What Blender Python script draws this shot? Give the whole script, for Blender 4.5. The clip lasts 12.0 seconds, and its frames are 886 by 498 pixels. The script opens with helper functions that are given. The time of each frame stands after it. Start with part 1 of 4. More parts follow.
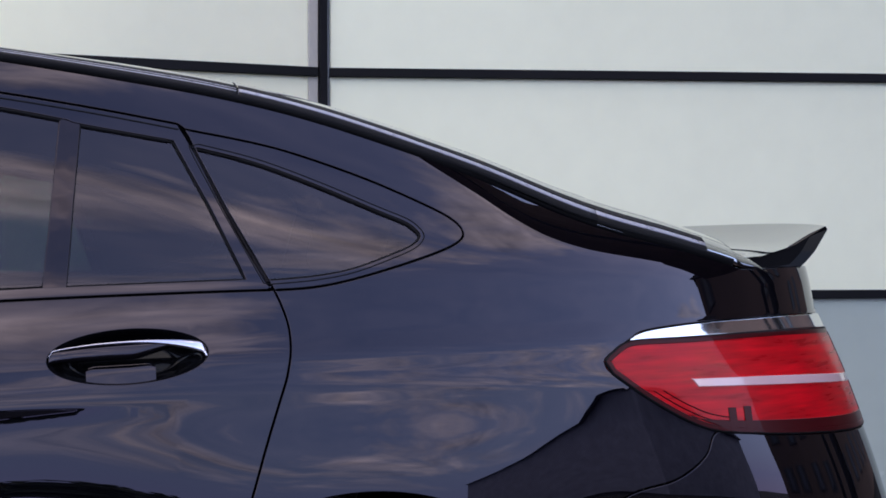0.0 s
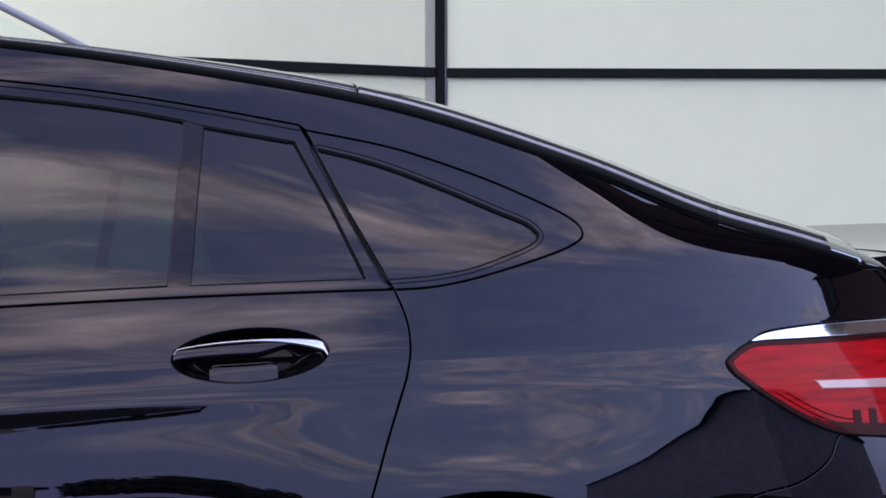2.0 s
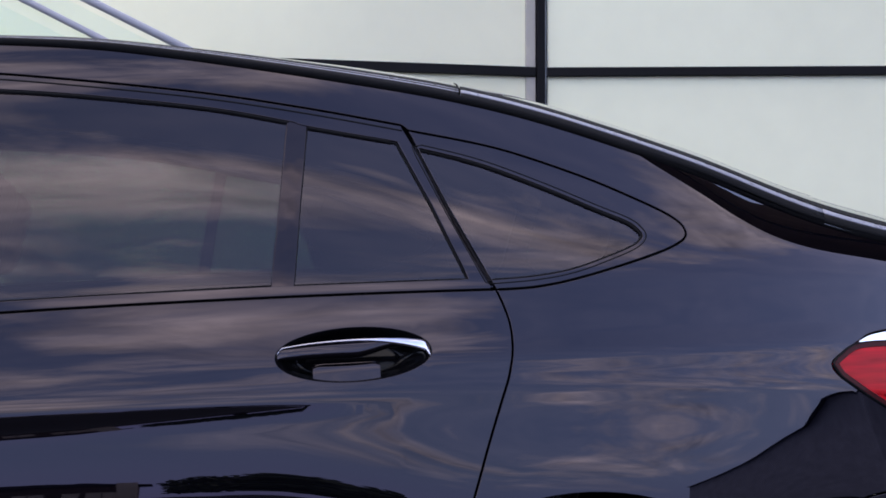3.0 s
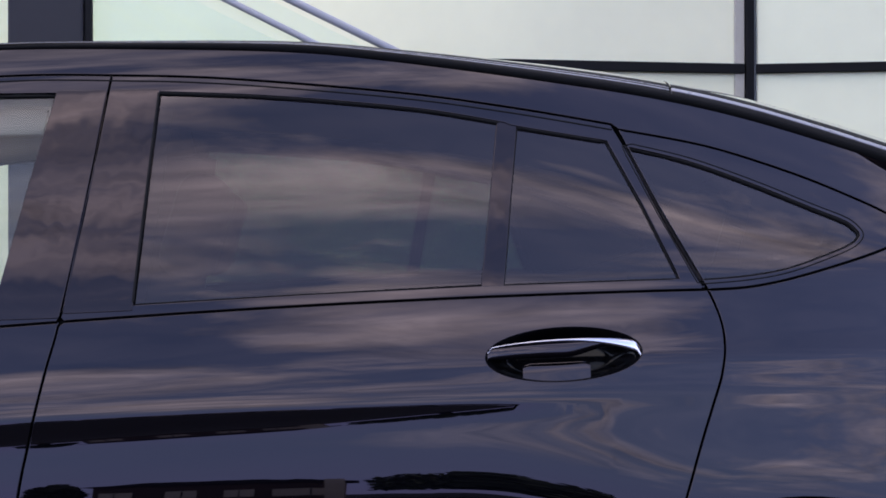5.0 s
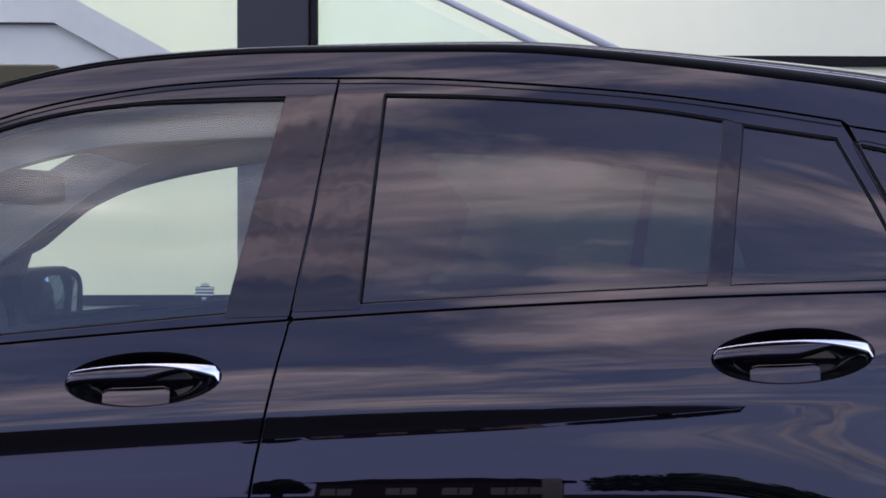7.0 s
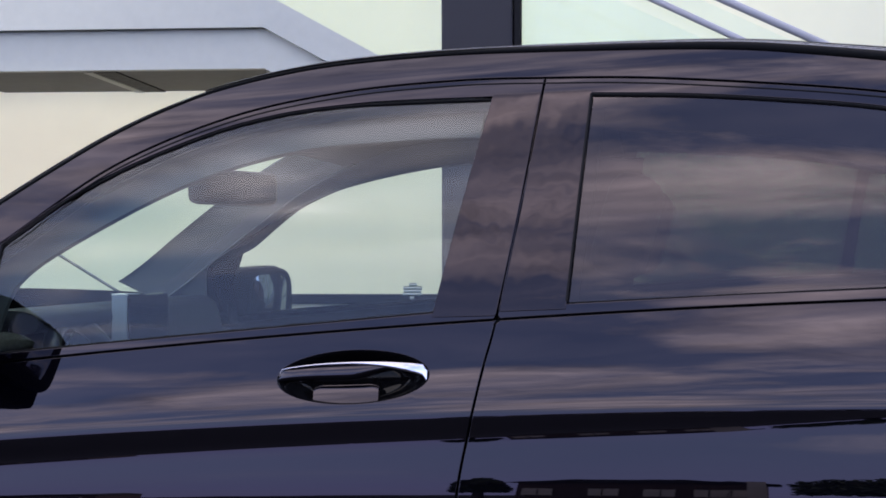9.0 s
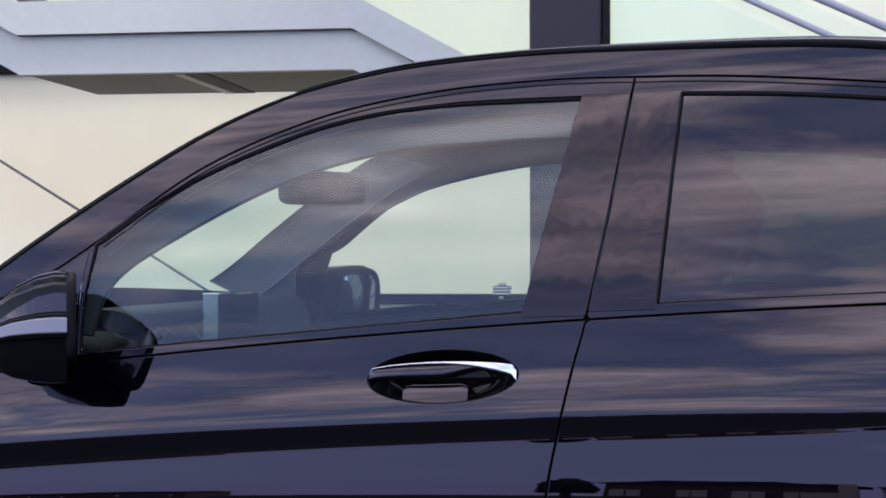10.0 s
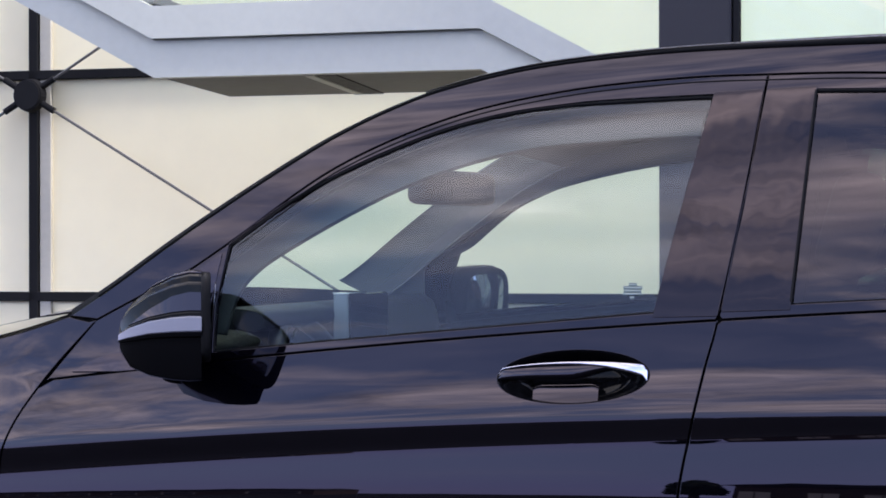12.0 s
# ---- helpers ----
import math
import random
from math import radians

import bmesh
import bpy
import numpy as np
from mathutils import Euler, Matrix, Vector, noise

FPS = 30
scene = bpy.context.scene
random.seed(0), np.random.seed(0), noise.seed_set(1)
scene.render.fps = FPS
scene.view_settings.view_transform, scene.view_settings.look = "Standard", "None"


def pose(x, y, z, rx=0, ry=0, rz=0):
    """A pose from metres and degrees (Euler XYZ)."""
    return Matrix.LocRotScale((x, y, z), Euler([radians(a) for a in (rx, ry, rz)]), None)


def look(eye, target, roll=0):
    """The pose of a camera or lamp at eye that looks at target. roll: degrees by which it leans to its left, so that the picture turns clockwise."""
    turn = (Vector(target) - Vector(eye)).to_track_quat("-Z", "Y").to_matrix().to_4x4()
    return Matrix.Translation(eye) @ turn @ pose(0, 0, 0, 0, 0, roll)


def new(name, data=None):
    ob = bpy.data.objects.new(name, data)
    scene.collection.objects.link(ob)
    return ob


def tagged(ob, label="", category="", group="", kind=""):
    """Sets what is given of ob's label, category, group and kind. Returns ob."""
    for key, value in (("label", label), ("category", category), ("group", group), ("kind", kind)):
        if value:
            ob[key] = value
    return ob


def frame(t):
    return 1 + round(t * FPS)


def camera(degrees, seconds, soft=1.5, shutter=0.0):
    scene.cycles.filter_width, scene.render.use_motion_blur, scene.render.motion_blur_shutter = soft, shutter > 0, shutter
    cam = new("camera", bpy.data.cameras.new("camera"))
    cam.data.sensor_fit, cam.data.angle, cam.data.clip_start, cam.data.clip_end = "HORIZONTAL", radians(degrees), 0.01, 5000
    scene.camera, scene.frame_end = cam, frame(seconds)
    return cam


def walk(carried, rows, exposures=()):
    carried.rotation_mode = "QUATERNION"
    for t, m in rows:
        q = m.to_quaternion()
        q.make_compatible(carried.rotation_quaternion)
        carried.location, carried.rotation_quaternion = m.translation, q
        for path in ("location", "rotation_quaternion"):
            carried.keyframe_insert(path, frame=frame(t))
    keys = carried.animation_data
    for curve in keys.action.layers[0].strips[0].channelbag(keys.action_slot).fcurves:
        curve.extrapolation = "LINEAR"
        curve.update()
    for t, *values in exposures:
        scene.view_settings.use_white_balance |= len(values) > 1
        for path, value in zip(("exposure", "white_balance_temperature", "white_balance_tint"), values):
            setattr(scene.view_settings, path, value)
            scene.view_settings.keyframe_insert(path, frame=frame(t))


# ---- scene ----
from mathutils.geometry import delaunay_2d_cdt

# the camera pans on a stand: its lens sits a hand's breadth before the pivot
PIVOT_RADIUS, EYE_Z, TILT, LEAN = 0.078, 1.20, 0.171, -0.094
PANS = ((0, 20.14), (0.5, 19.59), (1, 18.73), (1.5, 17.52), (2, 16.0), (2.5, 14.18), (3, 12.46), (4.0, 8.80), (5, 5.19),
        (5.5, 3.30), (6, 1.53), (6.5, -0.55), (7, -2.56), (7.5, -4.65), (8.5, -8.14), (9.5, -11.29), (10, -12.81), (10.5, -14.06),
        (11, -15.34), (11.5, -16.39), (12, -17.32))


def pan_pose(a):
    s, c = math.sin(radians(a)), math.cos(radians(a))
    return pose(PIVOT_RADIUS * s, PIVOT_RADIUS * c, EYE_Z, 90 + TILT, 0, -a) @ pose(0, 0, 0, 0, 0, LEAN)


cam = camera(30.89, 12.0, soft=1.7)
walk(cam, [(t, pan_pose(a)) for t, a in PANS], exposures=[(0, 0.89), (5, 0.94), (7.5, 1.00), (9.5, 1.11), (12, 1.14)])

# ---- sky, sun ----
SUN_ELEVATION, SUN_TURN = radians(42), radians(95)


def nodes_of(tree):
    tree.nodes.clear()

    def add(kind, **inputs):
        n = tree.nodes.new(kind)
        for key, value in inputs.items():
            n.inputs[int(key[1:]) if key[0] == "i" and key[1:].isdigit() else key.replace("_", " ")].default_value = value
        return n

    return add, tree.links.new


world = bpy.data.worlds.new("sky")
scene.world = world
world.use_nodes = True
add, link = nodes_of(world.node_tree)
sky = add("ShaderNodeTexSky")
sky.sky_type, sky.sun_disc, sky.sun_elevation, sky.sun_rotation = "NISHITA", False, SUN_ELEVATION, SUN_TURN
sky.dust_density, sky.ozone_density = 0.2, 2.5
coord = add("ShaderNodeTexCoord")
part_xyz = add("ShaderNodeSeparateXYZ")
link(coord.outputs["Generated"], part_xyz.inputs[0])
height = add("ShaderNodeMath", i1=0.40)
height.operation = "ADD"
up = add("ShaderNodeMath", i1=0.0)
up.operation = "MAXIMUM"
link(part_xyz.outputs["Z"], up.inputs[0])
link(up.outputs[0], height.inputs[0])
flat = add("ShaderNodeVectorMath")
flat.operation = "DIVIDE"
high3 = add("ShaderNodeCombineXYZ", Z=1.0)
link(height.outputs[0], high3.inputs["X"])
link(height.outputs[0], high3.inputs["Y"])
link(coord.outputs["Generated"], flat.inputs[0])
link(high3.outputs[0], flat.inputs[1])
drawn = add("ShaderNodeMapping")
drawn.inputs["Scale"].default_value = (0.5, 1.0, 1.0)
drawn.inputs["Location"].default_value = (3.1, 1.7, 0.0)
link(flat.outputs[0], drawn.inputs["Vector"])
banks = add("ShaderNodeTexNoise", Scale=6.0, Detail=9.0, Roughness=0.60, Distortion=0.6)
link(drawn.outputs[0], banks.inputs["Vector"])
# the layers wave up and down
wave = add("ShaderNodeTexNoise", Scale=2.6, Detail=3.0, Roughness=0.55)
link(drawn.outputs[0], wave.inputs["Vector"])
swing = add("ShaderNodeMapRange", i1=0.3, i2=0.7, i3=-0.022, i4=0.022)
link(wave.outputs["Fac"], swing.inputs[0])
level = add("ShaderNodeMath")
link(part_xyz.outputs["Z"], level.inputs[0])
link(swing.outputs[0], level.inputs[1])


def cloud_layers(stops):
    """How much cloud lies at each height over the horizon."""
    ramp = add("ShaderNodeValToRGB")
    for at, v in stops:
        stop = ramp.color_ramp.elements.new(at)
        stop.color = (v, v, v, 1)
    ramp.color_ramp.elements.remove(ramp.color_ramp.elements[-1])
    link(level.outputs[0], ramp.inputs[0])
    return ramp


east_layers = cloud_layers(((0.0, 0.10), (0.15, 0.16), (0.22, 0.50), (0.36, 0.54), (0.40, 0.58), (0.445, 0.46), (0.48, 0.58), (0.54, 0.58), (0.59, 0.40), (0.615, 0.36), (0.645, 0.60), (0.665, 0.42), (0.695, 0.46), (0.73, 0.62), (0.770, 0.64), (0.795, 0.32), (0.82, 0.10), (0.85, 0.22), (0.875, 0.62)))
west_layers = cloud_layers(((0.0, 0.10), (0.15, 0.16), (0.24, 0.40), (0.36, 0.48), (0.43, 0.50), (0.48, 0.40), (0.51, 0.08), (0.61, 0.10), (0.655, 0.54), (0.69, 0.44), (0.72, 0.58), (0.80, 0.60), (0.90, 0.60)))
to_west = add("ShaderNodeMapRange", i1=0.0, i2=-0.22, i3=0.0, i4=1.0)
link(part_xyz.outputs["X"], to_west.inputs[0])
side_layers = cloud_layers(((0.0, 0.10), (0.15, 0.20), (0.22, 0.50), (0.33, 0.56), (0.37, 0.50), (0.40, 0.16), (0.60, 0.16), (0.66, 0.48), (0.74, 0.63), (0.79, 0.56), (0.83, 0.24)))
to_side = add("ShaderNodeMapRange", i1=0.18, i2=0.32, i3=0.0, i4=1.0)
link(part_xyz.outputs["X"], to_side.inputs[0])
eastern = add("ShaderNodeMix")
eastern.data_type = "RGBA"
link(to_side.outputs[0], eastern.inputs[0])
link(east_layers.outputs["Color"], eastern.inputs[6])
link(side_layers.outputs["Color"], eastern.inputs[7])
layers = add("ShaderNodeMix")
layers.data_type = "RGBA"
link(to_west.outputs[0], layers.inputs[0])
link(eastern.outputs[2], layers.inputs[6])
link(west_layers.outputs["Color"], layers.inputs[7])
shift = add("ShaderNodeMapRange", i1=0.0, i2=1.0, i3=-0.25, i4=0.25)
link(layers.outputs[2], shift.inputs[0])
west = add("ShaderNodeMapRange", i1=0.6, i2=-0.65, i3=-0.055, i4=0.03)     # thicker cloud to the west
link(part_xyz.outputs["X"], west.inputs[0])
drift = add("ShaderNodeMath")
link(shift.outputs[0], drift.inputs[0])
link(west.outputs[0], drift.inputs[1])
sum_b = add("ShaderNodeMath")
link(drift.outputs[0], sum_b.inputs[0])
link(banks.outputs["Fac"], sum_b.inputs[1])
cover = add("ShaderNodeMapRange", i1=0.41, i2=0.68, i3=0.10, i4=1.0)
link(sum_b.outputs[0], cover.inputs[0])
shade = add("ShaderNodeTexNoise", Scale=12.0, Detail=9.0, Roughness=0.62, Distortion=0.6)
link(drawn.outputs[0], shade.inputs["Vector"])
tone = add("ShaderNodeMapRange", i1=0.3, i2=0.7, i3=0.34, i4=1.36)
link(shade.outputs["Fac"], tone.inputs[0])
dim = add("ShaderNodeMix")
dim.data_type, dim.blend_type = "RGBA", "MULTIPLY"
dim.inputs[0].default_value = 1
dim.inputs[7].default_value = (0.245, 0.216, 0.226, 1)
# the clear sky deepens towards a hazy horizon
deepen = add("ShaderNodeMapRange", i1=0.0, i2=0.36, i3=0.50, i4=1.0)
link(part_xyz.outputs["Z"], deepen.inputs[0])
deep_sky = add("ShaderNodeVectorMath")
deep_sky.operation = "SCALE"
link(sky.outputs[0], deep_sky.inputs[0])
glow = add("ShaderNodeMapRange", i1=-0.12, i2=-0.45, i3=1.0, i4=1.28)     # the clear sky is paler in the west
link(part_xyz.outputs["X"], glow.inputs[0])
paler = add("ShaderNodeMath")
paler.operation = "MULTIPLY"
link(deepen.outputs[0], paler.inputs[0])
link(glow.outputs[0], paler.inputs[1])
link(paler.outputs[0], deep_sky.inputs["Scale"])
link(deep_sky.outputs[0], dim.inputs[6])
# blue-grey haze low over the horizon
low = add("ShaderNodeMapRange", i1=0.05, i2=0.24, i3=0.8, i4=0.0)
link(part_xyz.outputs["Z"], low.inputs[0])
hazy = add("ShaderNodeMix")
hazy.data_type = "RGBA"
hazy.inputs[7].default_value = (0.43, 0.50, 1.10, 1)
link(low.outputs[0], hazy.inputs[0])
link(dim.outputs[2], hazy.inputs[6])
cloud = add("ShaderNodeMix")
cloud.data_type, cloud.blend_type = "RGBA", "MULTIPLY"
cloud.inputs[0].default_value = 1
cloud.inputs[6].default_value = (2.03, 1.80, 1.74, 1)
link(tone.outputs[0], cloud.inputs[7])
mixed = add("ShaderNodeMix")
mixed.data_type = "RGBA"
# thinner veils low down
thin = add("ShaderNodeMapRange", i1=0.15, i2=0.26, i3=0.12, i4=0.95)
link(part_xyz.outputs["Z"], thin.inputs[0])
veil = add("ShaderNodeMath")
veil.operation = "MULTIPLY"
link(cover.outputs[0], veil.inputs[0])
link(thin.outputs[0], veil.inputs[1])
link(veil.outputs[0], mixed.inputs[0])
link(hazy.outputs[2], mixed.inputs[6])
link(cloud.outputs[2], mixed.inputs[7])
ground_glow = add("ShaderNodeBackground", Strength=1.13)
link(mixed.outputs[2], ground_glow.inputs["Color"])
out = add("ShaderNodeOutputWorld")
link(ground_glow.outputs[0], out.inputs["Surface"])

sun_data = bpy.data.lights.new("sun", "SUN")
sun_data.energy, sun_data.angle, sun_data.color = 2.6, radians(8), (1, 0.95, 0.88)
sun = new("sun", sun_data)
sun.matrix_world = look((0, 0, 30), (-math.sin(SUN_TURN) * 10, -math.cos(SUN_TURN) * 10, 30 - 10 * math.tan(SUN_ELEVATION)))


# ---- materials ----
def material(name, colour, rough=0.5, metal=0.0, coat=0.0, spec=0.5, vary=0.0, grain=0.0, scale=30.0, big=1.5, tint=None, bump=0.0, bump_scale=60.0, stretch=(1, 1, 1)):
    """A surface with colour variation at two scales and fine relief."""
    m = bpy.data.materials.new(name)
    m.use_nodes = True
    add, link = nodes_of(m.node_tree)
    b = add("ShaderNodeBsdfPrincipled", Roughness=rough, Metallic=metal, Specular_IOR_Level=spec, Coat_Weight=coat, Coat_Roughness=0.008)
    b.inputs["Base Color"].default_value = (*colour, 1)
    if tint:
        b.inputs["Specular Tint"].default_value = (*tint, 1)
    o = add("ShaderNodeOutputMaterial")
    link(b.outputs[0], o.inputs["Surface"])
    c = add("ShaderNodeTexCoord")
    mp = add("ShaderNodeMapping")
    mp.inputs["Scale"].default_value = stretch
    link(c.outputs["Object"], mp.inputs["Vector"])
    if vary or grain:
        lo = add("ShaderNodeTexNoise", Scale=big, Detail=4.0)
        hi = add("ShaderNodeTexNoise", Scale=scale, Detail=6.0)
        link(mp.outputs[0], lo.inputs["Vector"])
        link(mp.outputs[0], hi.inputs["Vector"])
        r1 = add("ShaderNodeMapRange", i1=0.3, i2=0.7, i3=1 - vary, i4=1 + vary)
        r2 = add("ShaderNodeMapRange", i1=0.3, i2=0.7, i3=1 - grain, i4=1 + grain)
        link(lo.outputs["Fac"], r1.inputs[0])
        link(hi.outputs["Fac"], r2.inputs[0])
        t = add("ShaderNodeMath")
        t.operation = "MULTIPLY"
        link(r1.outputs[0], t.inputs[0])
        link(r2.outputs[0], t.inputs[1])
        x = add("ShaderNodeMix")
        x.data_type, x.blend_type = "RGBA", "MULTIPLY"
        x.inputs[0].default_value = 1
        x.inputs[6].default_value = (*colour, 1)
        link(t.outputs[0], x.inputs[7])
        link(x.outputs[2], b.inputs["Base Color"])
        rr = add("ShaderNodeMapRange", i1=0.3, i2=0.7, i3=rough * 0.85, i4=min(1, rough * 1.15))
        link(hi.outputs["Fac"], rr.inputs[0])
        link(rr.outputs[0], b.inputs["Roughness"])
    if bump:
        n = add("ShaderNodeTexNoise", Scale=bump_scale, Detail=3.0)
        link(mp.outputs[0], n.inputs["Vector"])
        bp = add("ShaderNodeBump", Strength=1.0, Distance=bump)
        link(n.outputs["Fac"], bp.inputs["Height"])
        link(bp.outputs[0], b.inputs["Normal"])
        if coat:
            link(bp.outputs[0], b.inputs["Coat Normal"])
    return m


def glass(name, tint, ior=1.5, even=0.07, gloss=(0.97, 0.88, 1.0)):
    """Clear or tinted pane; tint and gloss work at both faces. ior None: an even faint gloss."""
    m = bpy.data.materials.new(name)
    m.use_nodes = True
    add, link = nodes_of(m.node_tree)
    t = add("ShaderNodeBsdfTransparent")
    t.inputs["Color"].default_value = (*tint, 1)
    g = add("ShaderNodeBsdfGlossy", Roughness=0.0)
    g.inputs["Color"].default_value = (*gloss, 1)
    n = add("ShaderNodeTexNoise", Scale=3.5, Detail=1.0)
    c = add("ShaderNodeTexCoord")
    link(c.outputs["Object"], n.inputs["Vector"])
    bp = add("ShaderNodeBump", Strength=1.0, Distance=0.0005)
    link(n.outputs["Fac"], bp.inputs["Height"])
    link(bp.outputs[0], g.inputs["Normal"])
    x = add("ShaderNodeMixShader", Fac=even)
    if ior:
        f = add("ShaderNodeFresnel", IOR=ior)
        link(f.outputs[0], x.inputs[0])
    link(t.outputs[0], x.inputs[1])
    link(g.outputs[0], x.inputs[2])
    o = add("ShaderNodeOutputMaterial")
    link(x.outputs[0], o.inputs["Surface"])
    return m


PAINT = material("midnight_paint", (0.0006, 0.0006, 0.0016), rough=0.012, spec=0.54, tint=(0.87, 0.79, 0.96), bump=0.0005, bump_scale=2.6)
GLOSS_BLACK = material("gloss_black", (0.003, 0.003, 0.004), rough=0.02, spec=0.62, tint=(0.90, 0.80, 1.0), bump=0.0004, bump_scale=9)
PILLAR_BLACK = material("pillar_gloss_black", (0.003, 0.003, 0.004), rough=0.02, spec=0.44, tint=(0.93, 0.80, 0.93), bump=0.0016, bump_scale=7, stretch=(1.0, 1.0, 0.55))
RUBBER = material("black_rubber", (0.006, 0.006, 0.007), rough=0.6, spec=0.10, vary=0.1, grain=0.2, scale=200)
TYRE = material("tyre_rubber", (0.02, 0.02, 0.02), rough=0.75, vary=0.15, grain=0.25, scale=120)
CHROME = material("chrome", (0.82, 0.82, 0.84), rough=0.06, metal=1.0)
# low colour imitates the dark surroundings that the mirror glass reflects
MIRROR = material("dimmed_mirror", (0.17, 0.18, 0.21), rough=0.03, metal=1.0)
BRUSHED = material("satin_chrome", (0.50, 0.49, 0.56), rough=0.12, metal=1.0)
ALLOY = material("alloy", (0.10, 0.10, 0.11), rough=0.3, metal=1.0)
SATIN_BLACK = material("satin_black", (0.003, 0.003, 0.004), rough=0.06, spec=0.13, vary=0.1, grain=0.1, scale=150)
PLASTIC = material("dark_plastic", (0.009, 0.0095, 0.013), rough=0.55, spec=0.2, vary=0.1, grain=0.15, scale=250, bump=0.0004, bump_scale=400)
SILVER = material("silver_plastic", (0.20, 0.22, 0.25), rough=0.4, vary=0.05)
LINER = material("grey_headliner", (0.125, 0.122, 0.122), rough=0.9, vary=0.06, grain=0.08, scale=300)
LEATHER = material("black_leather", (0.016, 0.016, 0.018), rough=0.45, vary=0.12, grain=0.15, scale=180, bump=0.0006, bump_scale=260)
LAMP_RED = material("red_lens", (0.36, 0.0004, 0.005), rough=0.3, spec=0.08, coat=0.18, vary=0.22, grain=0.40, scale=16, big=3.0, stretch=(0.45, 0.45, 6.0))
LAMP_DARK = material("deep_red_lens", (0.035, 0.0008, 0.002), rough=0.3, spec=0.08, coat=0.10)
LAMP_WHITE = material("pale_light_guide", (0.55, 0.36, 0.38), rough=0.2, coat=1.0)
CLEAR = glass("front_glass", (0.71, 0.857, 0.838), 1.585, gloss=(0.84, 0.88, 1.0))
FAR_CLEAR = glass("far_front_glass", (0.985, 0.995, 0.99), None, 0.01)
SCREEN = glass("windscreen_glass", (0.90, 0.945, 0.925), None, 0.01)
TINTED = glass("privacy_glass", (0.56, 0.65, 0.60), None, 0.02)
DEEP_TINT = glass("deep_privacy_glass", (0.074, 0.090, 0.085), 1.55)
SPOILER_BLACK = material("polished_black", (0.003, 0.003, 0.004), rough=0.02, spec=1.0, coat=1.0)
for node in SPOILER_BLACK.node_tree.nodes:
    if node.type == "BSDF_PRINCIPLED":
        node.inputs["Coat IOR"].default_value = 2.3
TRIM_GREY = material("satin_grey_trim", (0.24, 0.24, 0.29), rough=0.3, metal=0.0, vary=0.05, grain=0.05, scale=60)
PANEL_WARM = material("warm_white_panel", (0.90, 0.805, 0.575), rough=0.5, spec=0.3, vary=0.03, grain=0.015, scale=8, big=0.7)
PANEL_COOL = material("cool_white_panel", (0.865, 0.87, 0.655), rough=0.5, spec=0.3, vary=0.03, grain=0.015, scale=8, big=0.7)
# bottom row of the right wing: a darker tone than the rows above
PANEL_BASE = material("darker_base_panel", (0.42, 0.47, 0.42), rough=0.25, vary=0.05, grain=0.02, scale=8, big=0.7)
PANEL_MID = material("pale_panel", (0.875, 0.86, 0.64), rough=0.5, spec=0.3, vary=0.03, grain=0.015, scale=8, big=0.7)
STEEL_DARK = material("dark_steel", (0.008, 0.008, 0.010), rough=0.6, spec=0.12, vary=0.15, grain=0.1, scale=40)
LAMP_CLEAR = material("pale_indicator_lens", (0.16, 0.155, 0.19), rough=0.08, spec=0.6)
PRINT = material("grey_print", (0.27, 0.31, 0.29), rough=0.8, spec=0.1)
STEEL_GREY = material("grey_steel", (0.20, 0.20, 0.20), rough=0.5, vary=0.1, grain=0.08, scale=40)
ROD_GREY = material("grey_rod_paint", (0.085, 0.082, 0.085), rough=0.5, vary=0.1, grain=0.08, scale=40)
COVER = material("beige_grey_cover", (0.44, 0.41, 0.36), rough=0.5, vary=0.08, grain=0.05, scale=30)
RAIL_PAINT = material("grey_handrail_paint", (0.36, 0.36, 0.40), rough=0.45, vary=0.05, grain=0.03, scale=30)
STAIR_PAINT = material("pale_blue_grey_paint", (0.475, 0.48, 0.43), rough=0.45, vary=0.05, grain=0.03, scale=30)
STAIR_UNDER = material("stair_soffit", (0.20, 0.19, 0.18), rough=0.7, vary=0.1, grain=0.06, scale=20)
COLUMN = material("anthracite_column", (0.021, 0.020, 0.027), rough=0.55, spec=0.3, vary=0.08, grain=0.05, scale=30)
GREEN_GLASS = glass("green_balustrade_glass", (0.95, 0.982, 0.962), None, 0.015)
ASPHALT = material("asphalt", (0.017, 0.017, 0.018), rough=0.9, spec=0.1, vary=0.2, grain=0.35, scale=45, big=0.4, bump=0.003, bump_scale=90)
BRICK = material("brown_brick_wall", (0.10, 0.065, 0.05), rough=0.8, vary=0.2, grain=0.2, scale=6, big=0.2)
FAR_GLASS = material("far_window_glass", (0.02, 0.025, 0.03), rough=0.05)
CREAM = material("cream_render", (0.72, 0.63, 0.50), rough=0.8, vary=0.08, grain=0.05, scale=5)
ROOF_TILE = material("dark_roof", (0.035, 0.033, 0.035), rough=0.8, vary=0.2, grain=0.2, scale=8)
ROOF_BROWN = material("brown_soffit", (0.52, 0.38, 0.34), rough=0.7, vary=0.15, grain=0.1, scale=6)
SLATE = material("slate_render", (0.42, 0.43, 0.48), rough=0.8, vary=0.15, grain=0.1, scale=4)
LEAVES = material("leaves", (0.04, 0.055, 0.025), rough=0.7, vary=0.3, grain=0.3, scale=10)
BARK = material("bark", (0.07, 0.05, 0.035), rough=0.9, vary=0.2, grain=0.3, scale=20)


# ---- mesh helpers ----
def mesh_from(name, verts, faces, normals=None, smooth_faces=True):
    me = bpy.data.meshes.new(name)
    me.from_pydata([tuple(v) for v in verts], [], [tuple(f) for f in faces])
    me.validate()
    if smooth_faces:
        me.polygons.foreach_set("use_smooth", [True] * len(me.polygons))
    if normals is not None:
        me.normals_split_custom_set_from_vertices([tuple(n) for n in normals])
    me.update()
    return me


